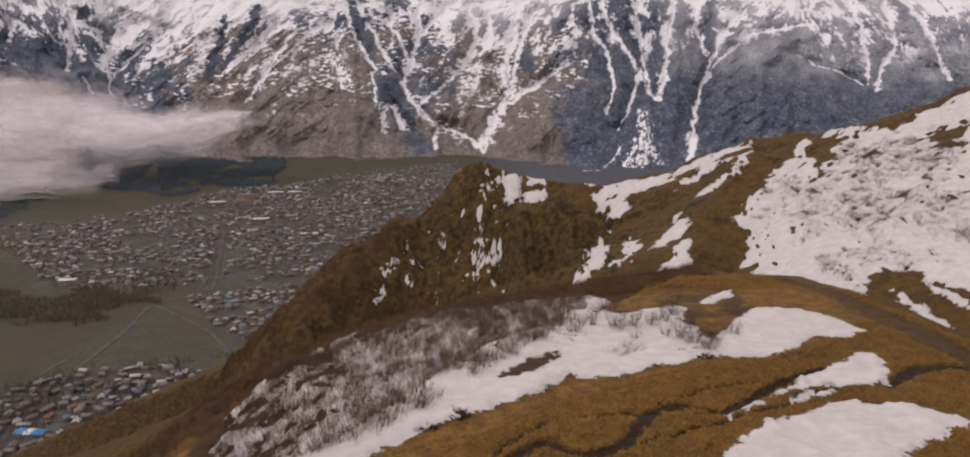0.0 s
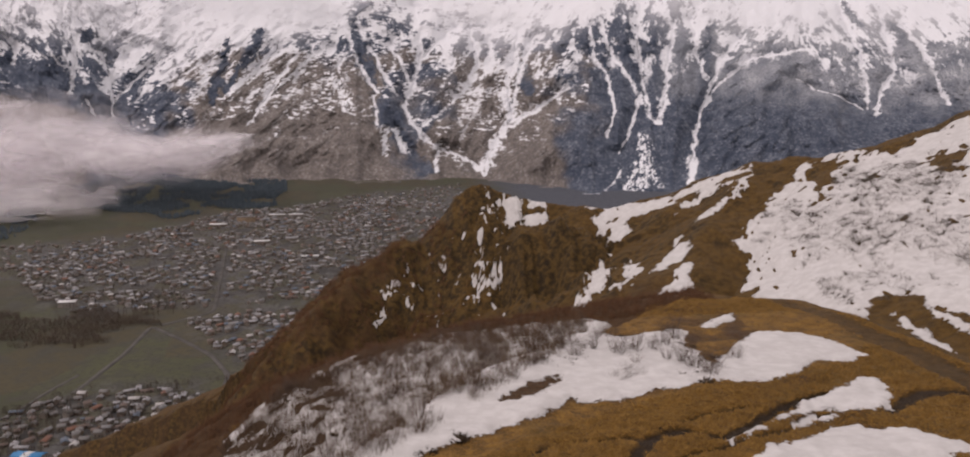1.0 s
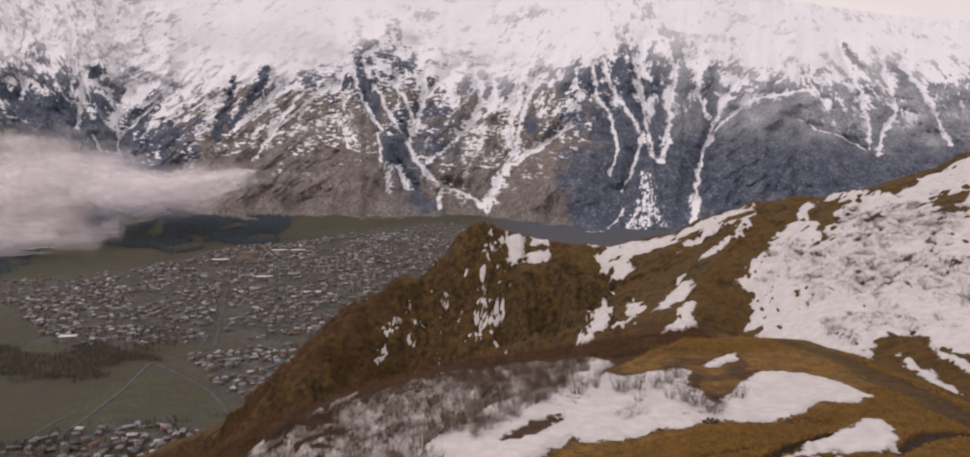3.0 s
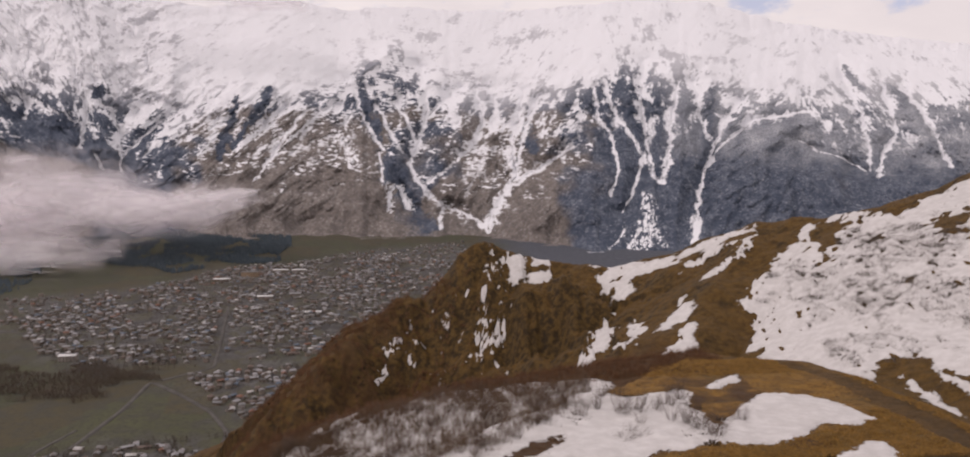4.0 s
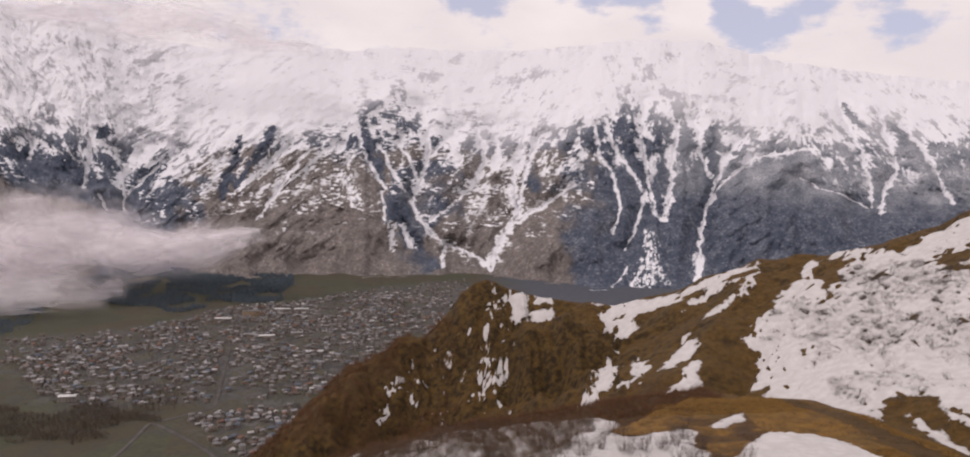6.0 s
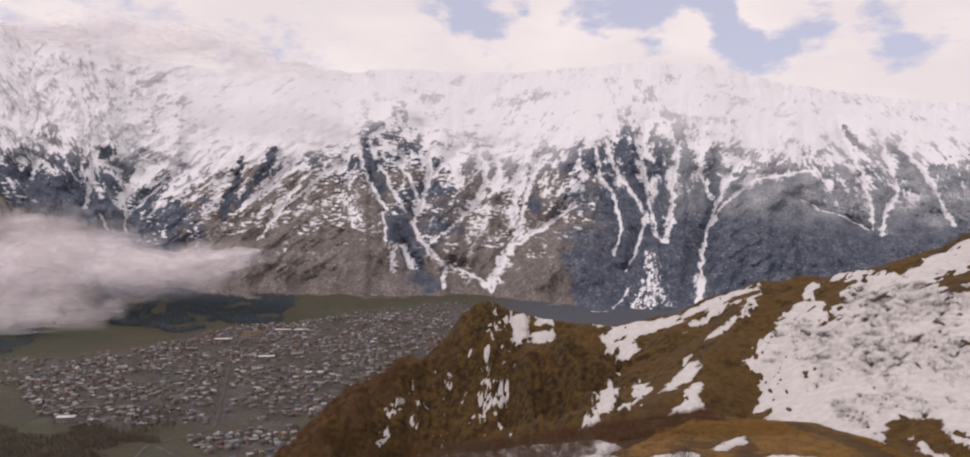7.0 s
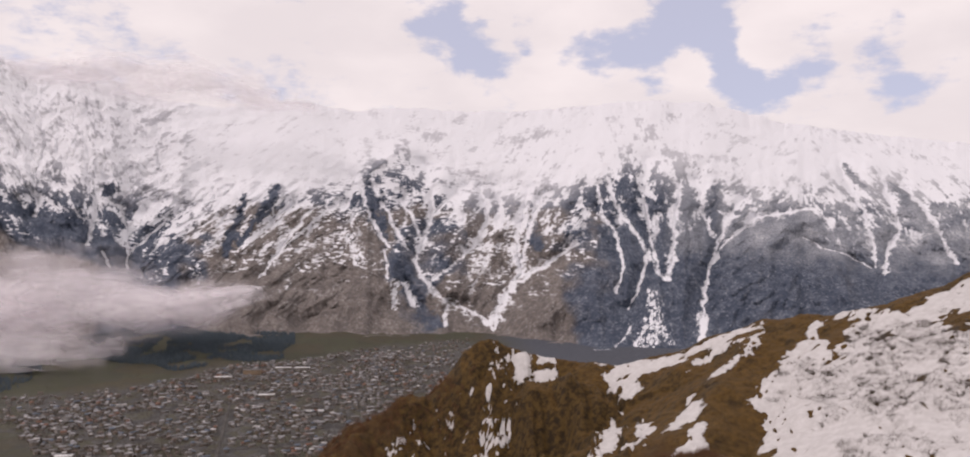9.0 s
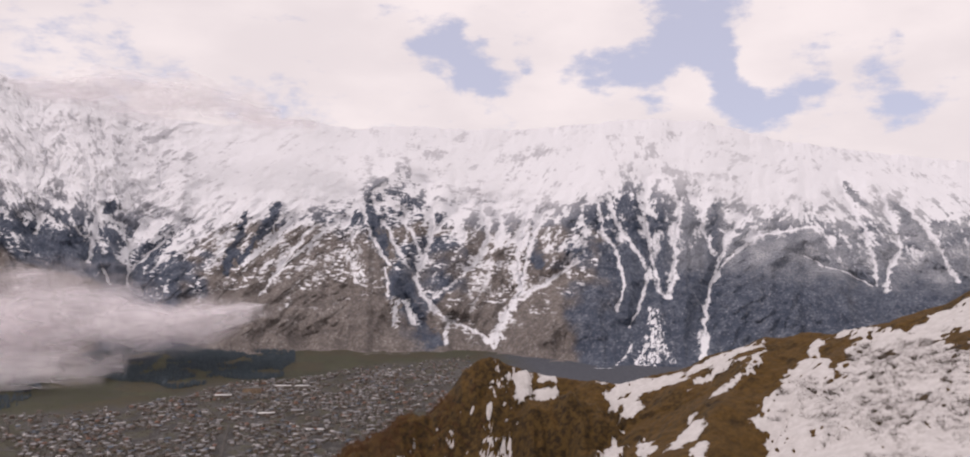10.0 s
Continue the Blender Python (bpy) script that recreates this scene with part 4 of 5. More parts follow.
ledges = smooth(0.05 - A + 0.1 * fbm(P / 200, Q / 200, 2, 353), -0.04, 0.06) * smooth(A, -0.37, -0.31)
streak = share(0.62 * runnels(P, Q, 80, 230, 6, 351, 0.64) + 0.40 * fbm(P / 120, Q / 95, 6, 359, 0.64) - 0.28 * hollow + 0.44 * runnels(P, Q, 18, 60, 4, 371, 0.7) * (1 - 0.5 * ledges) - 0.34 * ledges * fbm((P + 0.3 * Q) / 36, Q / 13, 3, 391))
msnow = (cover - (0.06 + 0.06 * smooth(A, -0.3, -0.2) + 0.05 * smooth(A, -0.05, 0.1)) * (1 - over) - streak) * 5.0
# flecks of snow on ledges below the line
low = smooth(V - gone, -0.12, 0.06) * (1 - smooth(V - half, -0.05, 0.05)) * (A < 0.12) * smooth(fbm(P / 150, Q / 110, 3, 379), -0.1, 0.35)
msnow = np.maximum(msnow, 3.0 * low * smooth(fbm(P / 30, Q / 16, 4, 375), 0.18, 0.5) - 0.9)
cliff = bands(P2, Q2, CLIFFS, 1.5, 0.7)
msnow = msnow - 4.5 * cliff
chute = bands(P2, Q2, [(g[0], g[1] * 0.85) for g in GULLIES if g[2]])
msnow = np.maximum(msnow, 3.2 * chute * (0.78 + 0.45 * fbm(P / 40, Q / 40, 3, 383) + 0.3 * fbm(P / 11, Q / 16, 2, 389)) - 1.25)
msnow = np.maximum(msnow, 3.0 * bands(P2, Q2, FANS) * smooth(fbm(P / 13, Q / 26, 4, 387, 0.7), -0.25, 0.3) - 1.0)
brown = 0.05 * fbm(P / 300, Q / 300, 3, 381)
turf = smooth(A + brown, -0.40, -0.33) * (1 - smooth(A + brown, 0.04, 0.13)) * (1 - smooth(V + 1.5 * brown, 0.42, 0.62))
turf = turf * (1 - 0.7 * bands(P2, Q2, CLIFFS, 1.6, 0.8)) * (1 - 0.7 * smooth(V + brown, 0.5, 0.44) * smooth(A + brown, -0.135, -0.115) * (1 - smooth(A + brown, -0.075, -0.05)))
turf = np.maximum(turf, 0.7 * smooth(-A, 0.45, 0.5) * smooth(V - (0.40 - 0.9 * (A + 0.592)), -0.03, -0.09)) + 0.15 * (1 - smooth(V, 0.1, 0.5))
dust = smooth(A, 0.25, 0.27) * smooth(V + 0.05 * fbm(P / 90, Q / 90, 4, 361), 0.27, 0.46) * (0.7 + 0.5 * fbm(P / 120, Q / 120, 3, 361)) + 0.5 * smooth(A, 0.19, 0.22) * (1 - smooth(A, 0.24, 0.26)) * smooth(V, 0.3, 0.36)
rime = smooth(V - half, 0.0, 0.22) * (0.86 - 0.1 * west) * (1 - cliff)
# the far side falls away behind the crest
back = np.linspace(0.02, 0.3, 9)[:, None]
top_y, top_z = MY[-1:], MZ[-1:]
MY = np.concatenate([MY, top_y + back * 900])
MX = np.concatenate([MX, A[:1] * (top_y + back * 900)])
MZ = np.concatenate([MZ, top_z - back * 1500])
msnow, turf, dust, rime = [np.concatenate([q, np.repeat(q[-1:], 9, 0)]) for q in (msnow, turf, dust, rime)]
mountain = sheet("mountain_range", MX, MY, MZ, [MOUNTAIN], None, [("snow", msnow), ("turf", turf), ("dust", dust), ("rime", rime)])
tagged(mountain, "steep rocky mountain range streaked with snow, white along its crest", "mountain", kind="structure")

# ---- tools for things ----
rng = np.random.default_rng(7)


def piece(name, mesh, parent, label=""):
    """A mesh object under a thing."""
    ob = new(name, mesh)
    ob.parent = parent
    return tagged(ob, label)


def twigs(p0, p1, p2, r):
    """Thin three-sided tapered shoots from p0 by p1 to their tips p2."""
    n = len(p0)
    d = p1 - p0
    d = d / (np.linalg.norm(d, axis=1, keepdims=True) + 1e-9)
    u = np.cross(d, np.where(np.abs(d[:, 2:3]) > 0.9, [[1.0, 0, 0]], [[0, 0, 1.0]]))
    u = u / (np.linalg.norm(u, axis=1, keepdims=True) + 1e-9)
    w = np.cross(d, u)
    ring = []
    for k in range(3):
        a = 2 * np.pi * k / 3
        ring.append((u * math.cos(a) + w * math.sin(a)) * r[:, None])
    v = np.stack([p0 + ring[0], p0 + ring[1], p0 + ring[2], p1 + ring[0] * 0.65, p1 + ring[1] * 0.65, p1 + ring[2] * 0.65, p2], 1)
    f = np.array([(0, 1, 4), (0, 4, 3), (1, 2, 5), (1, 5, 4), (2, 0, 3), (2, 3, 5), (3, 4, 6), (4, 5, 6), (5, 3, 6)])
    return v.reshape(-1, 3), (f[None] + 7 * np.arange(n)[:, None, None]).reshape(-1, 3)


def blades(p0, p2, r):
    """Single tapered three-sided blades."""
    n = len(p0)
    a = rng.uniform(0, 2 * np.pi, n)
    v = [p0 + np.stack([np.cos(a + k * 2.1), np.sin(a + k * 2.1), np.zeros(n)], 1) * r[:, None] for k in range(3)] + [p2]
    f = np.array([(0, 1, 3), (1, 2, 3), (2, 0, 3)])
    return np.stack(v, 1).reshape(-1, 3), (f[None] + 4 * np.arange(n)[:, None, None]).reshape(-1, 3)


def unit(v):
    return v / (np.linalg.norm(v, axis=-1, keepdims=True) + 1e-9)


def bark_material(name, dark, light, scale):
    m, k = material(name)
    n = k.noise(k.place, scale, 4)
    info = k.add("ShaderNodeObjectInfo").outputs["Random"]
    isle = k.add("ShaderNodeNewGeometry").outputs["Random Per Island"]
    t = k.math("ADD", k.math("MULTIPLY", n, 0.5), k.math("ADD", k.math("MULTIPLY", info, 0.2), k.math("MULTIPLY", isle, 0.35)))
    k.put(k.bsdf.inputs["Base Color"], k.mix(k.step(t, 0.25, 0.8), dark, light))
    k.bsdf.inputs["Roughness"].default_value = 0.8
    return m


BARK = bark_material("shrub_bark", (0.030, 0.018, 0.012), (0.120, 0.085, 0.065), 6.0)
TWIG = bark_material("shrub_twig", (0.050, 0.030, 0.020), (0.150, 0.105, 0.080), 6.0)
GREY_TWIG = bark_material("grey_twig", (0.066, 0.054, 0.047), (0.170, 0.142, 0.124), 6.0)
RUSSET = bark_material("thicket_twig", (0.050, 0.022, 0.010), (0.150, 0.072, 0.032), 3.0)
SHOOT = bark_material("birch_shoot", (0.044, 0.027, 0.016), (0.130, 0.086, 0.054), 3.0)
STRAW = bark_material("dry_grass", (0.110, 0.057, 0.012), (0.310, 0.170, 0.038), 3.0)
TUFT = bark_material("dark_tuft", (0.018, 0.012, 0.007), (0.060, 0.036, 0.016), 3.0)
BARE_WOOD = bark_material("bare_tree", (0.030, 0.023, 0.018), (0.085, 0.064, 0.046), 0.6)
WOOD_BARK = bark_material("wood_bark", (0.036, 0.026, 0.020), (0.092, 0.066, 0.048), 0.6)
# needle green lightened and blued to imitate haze over the forest
HAZED_NEEDLES = bark_material("hazed_conifer_needles", (0.036, 0.052, 0.066), (0.074, 0.096, 0.112), 0.3)

# ---- shrubs and grass on the near hillside ----


def shrub_meshes(n, height, spread, side, thin, bark, twig, lean=(0.0, 0.0)):
    """Stems that fan out from one root, and the twigs on them."""
    a = rng.uniform(0, 2 * np.pi, n)
    out = np.stack([np.cos(a), np.sin(a), np.zeros(n)], 1)
    base = out * rng.uniform(0.03, 0.25, n)[:, None] * spread - [0, 0, 0.25]
    h = height * rng.uniform(0.55, 1.0, n)
    reach = spread * rng.uniform(0.2, 1.0, n)
    mid = base + out * (reach * 0.4)[:, None] + np.stack([lean[0] * h * 0.3, lean[1] * h * 0.3, h * 0.55], 1)
    tip = base + out * reach[:, None] + np.stack([lean[0] * h, lean[1] * h, h], 1)
    stems = twigs(base, mid, tip, np.full(n, thin))
    i = np.repeat(np.arange(n), side)
    t = rng.uniform(0.25, 0.95, n * side)[:, None]
    q = (1 - t) ** 2 * base[i] + 2 * t * (1 - t) * mid[i] + t ** 2 * tip[i]
    way = unit(out[i] * 0.5 + rng.normal(0, 0.55, (n * side, 3)) + [lean[0], lean[1], 0.75])
    long = (height * rng.uniform(0.12, 0.34, n * side))[:, None]
    bend = unit(way + rng.normal(0, 0.3, way.shape) + [0, 0, 0.25])
    small = blades(q, q + way * long * 0.5 + bend * long * 0.5, np.full(n * side, thin * 0.55))
    return raw("trunk", *stems, bark), raw("crown", *small, twig)


def tuft_mesh(mat, n=70, r=0.38, h=0.32):
    a, d = rng.uniform(0, 2 * np.pi, n), rng.uniform(0.05, r, n)
    p = np.stack([np.cos(a) * d, np.sin(a) * d, np.full(n, -0.12)], 1)
    out = np.stack([np.cos(a), np.sin(a), np.zeros(n)], 1)
    hh = (h * rng.uniform(0.5, 1.1, n))[:, None]
    return raw("root_tuft", *blades(p, p + out * hh * 0.9 + [0, 0, 1] * hh * 0.8, np.full(n, 0.06)), mat)


def ground_height(x, y):
    x, y = np.atleast_1d(np.asarray(x, float)), np.atleast_1d(np.asarray(y, float))
    return hill(x, y)


def scatter(outline, count, seed, keep=None):
    """Random places inside an outline."""
    r = np.random.default_rng(seed)
    ox, oy = [p[0] for p in outline], [p[1] for p in outline]
    x, y = r.uniform(min(ox), max(ox), count * 8), r.uniform(min(oy), max(oy), count * 8)
    m = inside(x, y, outline) > 0
    if keep is not None:
        m &= keep(x, y)
    return x[m][:count], y[m][:count]


def spread_things(name, variants, x, y, lo, hi, label, category, group, seed):
    """Copies of the variants (lists of named meshes) as things of their own."""
    r = np.random.default_rng(seed)
    z = ground_height(x, y)
    for px, py, pz in zip(x, y, z):
        kind = variants[int(r.integers(len(variants)))]
        top = new(name)
        tagged(top, label, category, group)
        f = r.uniform(lo, hi)
        top.matrix_basis = pose(px, py, pz + 0.05, 0, 0, r.uniform(-40, 40)) @ Matrix.Diagonal((f, f, f * r.uniform(0.85, 1.15), 1))
        for part_name, mesh in kind:
            ob = piece(part_name, mesh, top)
            if part_name != "trunk":
                ob["kind"] = "stuff"


DARK_TUFT = tuft_mesh(TUFT)
TALL = []
for _ in range(6):
    st, tw = shrub_meshes(16, 2.6, 1.2, 16, 0.012, BARK, TWIG, (-0.12, -0.04))
    TALL.append([("trunk", st), ("crown", tw), ("root_tuft", DARK_TUFT)])
LOW = []
for _ in range(5):
    st, tw = shrub_meshes(40, 1.1, 1.5, 10, 0.016, GREY_TWIG, GREY_TWIG)
    LOW.append([("trunk", st), ("crown", tw)])
bx, by = scatter(BANK, 270, 11, lambda x, y: fbm(x / 6, y / 6, 2, 401) + 0.02 * (-x) > -0.35)
spread_things("birch_shrub", TALL, bx, by, 0.6, 1.15, "leafless brown birch shrub with many thin stems in snow", "shrub", "shrubs on the snowy bank", 12)
BESIDE = [(7.4, 83), (8.7, 80.2), (10.4, 81.8), (12.3, 84.2), (14, 85), (14.5, 80.2), (16.4, 80.8), (16.3, 76.5), (20.3, 86.8), (18.6, 74), (19.1, 72.8), (20.7, 75.5), (22.6, 79.2), (18.6, 80.5), (15.1, 78.5), (6.8, 103.5), (19.5, 87.8)]
for gx, gy in BESIDE:
    r = np.random.default_rng(int(gx * 10))
    spread_things("birch_shrub", TALL, gx + r.normal(0, 0.9, 3), gy + r.normal(0, 1.6, 3), 0.6, 1.05, "slender leafless birch shrub rising from a snow patch", "shrub", "shrubs beside the open snow", int(gy * 10))
spread_things("low_bush", LOW, *np.array([(12.8, 73.8), (12, 71.8), (13.5, 72.8)]).T, 0.6, 0.9, "low grey leafless bush half buried in snow", "bush", "shrubs beside the open snow", 21)
SLOPE = [(54.0, 124.0), (60.0, 118.0), (74.0, 112.0), (98.0, 140.0), (96.0, 172.0), (80.0, 182.0), (62.0, 176.0), (56.0, 150.0)]
CLUMPS = [(77.7, 171.8, 7), (73.7, 159.8, 7), (75.9, 157.0, 5), (79.3, 151.5, 9), (62.0, 172.0, 5), (63.6, 166.2, 4), (68.7, 152.8, 5), (69.6, 147.5, 5), (65.3, 147.0, 6), (67.3, 144.2, 5), (60.5, 154.2, 4), (71.8, 127.0, 3),
          (82.1, 165.8, 4), (61.1, 127.8, 4), (74.1, 135.5, 4), (56.2, 129.2, 2), (70.9, 136.8, 3), (66.3, 160.8, 4), (56.3, 169.2, 2), (75.9, 177.8, 4)]
cx, cy = scatter(SLOPE, 60, 13, lambda x, y: (fbm(x / 9, y / 9, 2, 411) > -0.05))
spread_things("low_bush", LOW, cx, cy, 0.4, 0.9, "low grey leafless bush half buried in snow", "bush", "bushes on the snow slope", 14)
for gx, gy, gf in CLUMPS:
    r = np.random.default_rng(int(gx * 7))
    spread_things("low_bush", LOW, gx + r.normal(0, 1.3, gf), gy + r.normal(0, 3.6, gf), 0.7, 1.4, "dense grey leafless bush in a thicket on snow", "bush", "bushes on the snow slope", int(gx * 5))


def by_clumps(x, y):
    d = np.full(x.shape, 1e9)
    for gx, gy, gf in CLUMPS:
        d = np.minimum(d, np.hypot((x - gx) / 1.9, (y - gy) / 6.0) / (0.5 + gf / 6))
    return d + 0.9 * fbm(x / 3, y / 7, 3, 413) < 1.15


def thicket(name, x, y, height, per, mat, thin, label, category, flare=0.28, plain=False, base=0.3):
    """Countless shoots in one mesh."""
    n = len(x)
    z = ground_height(x, y)
    i = np.repeat(np.arange(n), per)
    m = n * per
    p0 = np.stack([x[i] + rng.normal(0, base, m), y[i] + rng.normal(0, base, m), z[i] - 0.1], 1)
    h = (height * rng.uniform(0.4, 1.0, n))[i] * rng.uniform(0.6, 1.1, m)
    side = rng.normal(0, flare, (m, 2)) * h[:, None]
    p1 = p0 + np.concatenate([side * 0.4, (h * 0.55)[:, None]], 1)
    p2 = p0 + np.concatenate([side, h[:, None]], 1)
    made = blades(p0, p2, np.full(m, thin)) if plain else twigs(p0, p1, p2, np.full(m, thin))
    ob = new(name, raw(name, *made, mat))
    return tagged(ob, label, category, kind="stuff")


ux, uy = scatter(BANK, 5400, 18, lambda x, y: fbm(x / 5, y / 5, 2, 401) + 0.012 * (-x) + 0.012 * (y - 80) > -0.42)
thicket("birch_thicket", ux, uy, 2.3, 13, SHOOT, 0.018, "dense thin leafless birch shoots covering the snowy bank", "shrub", 0.28, True)
vx, vy = scatter(SLOPE, 2700, 19, by_clumps)
thicket("brushwood", vx, vy, 0.75, 20, GREY_TWIG, 0.024, "sparse low brushwood poking through the snow slope", "brush", 0.5, True)


def near_brow(x, y):
    d, side, _ = along(x, y, BROW)
    reach = np.interp(x, [-45, -20, 15, 30], [7.0, 5.0, 13.0, 9.0]) + 1.5 * fbm(x / 6, y / 6, 2, 421)
    return np.where(side > 0, d < np.interp(x, [-30, 0], [30.0, 12.0]), d < reach)


tx, ty = scatter([(-75.0, 78.0), (-75.0, 118.0), (-20.0, 135.0), (32.0, 140.0), (33.0, 118.0), (10.0, 112.0), (-26.0, 98.0), (-42.0, 80.0)], 5200, 15, near_brow)
thicket("scrub_thicket", tx, ty, 1.6, 11, RUSSET, 0.03, "russet leafless scrub crowding the edge of the hillside", "scrub", 0.28, True)
sx, sy = scatter([(-90.0, 180.0), (-62.0, 230.0), (-20.0, 240.0), (0.0, 225.0), (-10.0, 190.0), (-30.0, 170.0), (-70.0, 160.0)], 3000, 16, lambda x, y: fbm(x / 9, y / 9, 3, 431) + 0.012 * (-x) > 0.15)
thicket("hillside_scrub", sx, sy, 2.0, 8, RUSSET, 0.05, "dark russet scrub on the steep rocky flank", "scrub", 0.28, True)


def bare_ground(x, y):
    return (snow_cover(x, y) < -0.15) & (trail_cover(x, y) < 0.08) & (within(x, y, MAIN) < 0.2)


gx, gy = scatter([(-16.0, 45.0), (-8.0, 47.0), (10.0, 64.0), (30.0, 74.0), (40.0, 84.0), (38.0, 118.0), (24.0, 121.0), (18.0, 100.0), (44.0, 100.0), (47.0, 66.0), (38.0, 46.0)], 21000, 17, bare_ground)
thicket("grass", gx, gy, 0.30, 7, STRAW, 0.06, "dry golden-brown tussock grass on the hillside", "grass", 0.95, True, 0.12)

# ---- the valley: roads, village, woods ----


def flat_material(name, dark, light, scale, rough=0.85):
    m, k = material(name)
    n = k.noise(k.place, scale, 5, 0.6)
    k.put(k.bsdf.inputs["Base Color"], k.mix(k.step(n, 0.3, 0.7), dark, light))
    k.bsdf.inputs["Roughness"].default_value = rough
    bump(k, n, 0.4, 0.05)
    return m


ASPHALT = flat_material("road_surface", (0.060, 0.056, 0.052), (0.098, 0.091, 0.084), 0.05)


def road(name, pts, width, label):
    """A road strip along stations in plan, with a raised crown, following the ground."""
    path = []
    for p, q in zip(pts, pts[1:]):
        n = max(2, int(math.hypot(q[0] - p[0], q[1] - p[1]) / 8))
        path += [(p[0] + (q[0] - p[0]) * i / n, p[1] + (q[1] - p[1]) * i / n) for i in range(n)]
    path = np.array(path + [pts[-1]])
    for _ in range(3):
        path[1:-1] = (path[:-2] + 2 * path[1:-1] + path[2:]) / 4
    d = unit(np.gradient(path, axis=0))
    side = np.stack([-d[:, 1], d[:, 0]], 1)
    rows = [path + side * f * width / 2 for f in (-1.0, -0.94, 0.0, 0.94, 1.0)]
    z = ground_height(path[:, 0], path[:, 1])
    Xr, Yr = np.stack([r[:, 0] for r in rows], 1), np.stack([r[:, 1] for r in rows], 1)
    Zr = z[:, None] + np.array([[-0.6, 0.55, 0.7, 0.55, -0.6]])
    return tagged(sheet(name, Xr, Yr, Zr, [ASPHALT]), label, "road", kind="structure")


road("road_1", [(-477, 928), (-476, 1061), (-491, 1196), (-429, 1136), (-358, 1061), (-315, 990), (-305, 928), (-323, 855), (-375, 792)], 6.5, "grey paved valley road winding past the fields")
road("road_2", [(-548, 1747), (-495, 1546), (-452, 1384), (-425, 1277), (-455, 1235), (-478, 1203)], 6.5, "straight grey street through the village")
road("road_3", [(-560, 780), (-518, 847), (-510, 881), (-510, 928), (-500, 990)], 5.0, "pale farm track across the meadow")
road("road_4", [(-900, 1500), (-700, 1440), (-560, 1420), (-452, 1384), (-330, 1420), (-200, 1500)], 7.0, "grey cross street of the village")
road("road_5", [(-720, 2020), (-548, 1747), (-420, 1800), (-250, 1980), (-120, 2300)], 7.0, "grey street at the upper end of the village")


def tint_material(name, tones, rough, metal=0.0):
    """Paint or sheet metal that differs from house to house."""
    m, k = material(name)
    info = k.add("ShaderNodeObjectInfo").outputs["Random"]
    isle = k.add("ShaderNodeNewGeometry").outputs["Random Per Island"]
    pick = k.math("FRACT", k.math("ADD", info, isle))
    ramp = k.add("ShaderNodeValToRGB")
    ramp.color_ramp.interpolation = "CONSTANT"
    while len(ramp.color_ramp.elements) < len(tones):
        ramp.color_ramp.elements.new(0.5)
    for i, (e, (at, c)) in enumerate(zip(ramp.color_ramp.elements, tones)):
        e.position, e.color = at, (*c, 1)
    k.put(ramp.inputs[0], pick)
    stain = k.noise(k.place, 0.9, 5, 0.65)
    k.put(k.bsdf.inputs["Base Color"], k.mix(k.math("MULTIPLY", k.step(stain, 0.4, 0.75), 0.55), ramp.outputs[0], (0.09, 0.07, 0.055)))
    k.bsdf.inputs["Roughness"].default_value, k.bsdf.inputs["Metallic"].default_value = rough, metal
    return m


ROOFS = tint_material("sheet_roof", [(0.0, (0.30, 0.30, 0.31)), (0.2, (0.17, 0.165, 0.16)), (0.42, (0.135, 0.100, 0.085)), (0.54, (0.19, 0.19, 0.195)), (0.7, (0.08, 0.075, 0.07)),
                                     (0.82, (0.10, 0.13, 0.17)), (0.9, (0.46, 0.45, 0.44)), (0.96, (0.19, 0.09, 0.06))], 0.5)
WALLS = tint_material("plaster_wall", [(0.0, (0.22, 0.19, 0.16)), (0.3, (0.24, 0.215, 0.19)), (0.55, (0.16, 0.13, 0.11)), (0.75, (0.20, 0.165, 0.13)), (0.93, (0.36, 0.34, 0.32))], 0.85)
GLASS = flat_material("window_glass", (0.012, 0.014, 0.018), (0.022, 0.025, 0.030), 0.5, 0.15)
BRICK = flat_material("chimney_brick", (0.10, 0.055, 0.040), (0.18, 0.10, 0.07), 3.0)
BLUE = flat_material("blue_roof", (0.045, 0.20, 0.42), (0.06, 0.26, 0.50), 0.4, 0.5)
WHITE = flat_material("white_roof", (0.55, 0.55, 0.55), (0.68, 0.68, 0.67), 0.4, 0.6)
OCHRE = flat_material("ochre_plaster", (0.26, 0.19, 0.13), (0.34, 0.25, 0.17), 0.3)


def box_arrays(x0, x1, y0, y1, z0, z1):
    v = np.array([(x, y, z) for z in (z0, z1) for x, y in ((x0, y0), (x1, y0), (x1, y1), (x0, y1))], float)
    f = np.array([(0, 3, 2, 1), (4, 5, 6, 7), (0, 1, 5, 4), (1, 2, 6, 5), (2, 3, 7, 6), (3, 0, 4, 7)])
    return v, f


def wall_arrays(w, d, h, g):
    """A block with two gables: long along x."""
    v = np.array([(-w, -d, -3), (w, -d, -3), (w, d, -3), (-w, d, -3), (-w, -d, h), (w, -d, h), (w, d, h), (-w, d, h), (-w, 0, h + g), (w, 0, h + g)], float)
    tri = np.array([(0, 1, 5), (0, 5, 4), (2, 3, 7), (2, 7, 6), (1, 2, 6), (1, 6, 5), (3, 0, 4), (3, 4, 7), (5, 6, 9), (7, 4, 8)])
    return v, tri


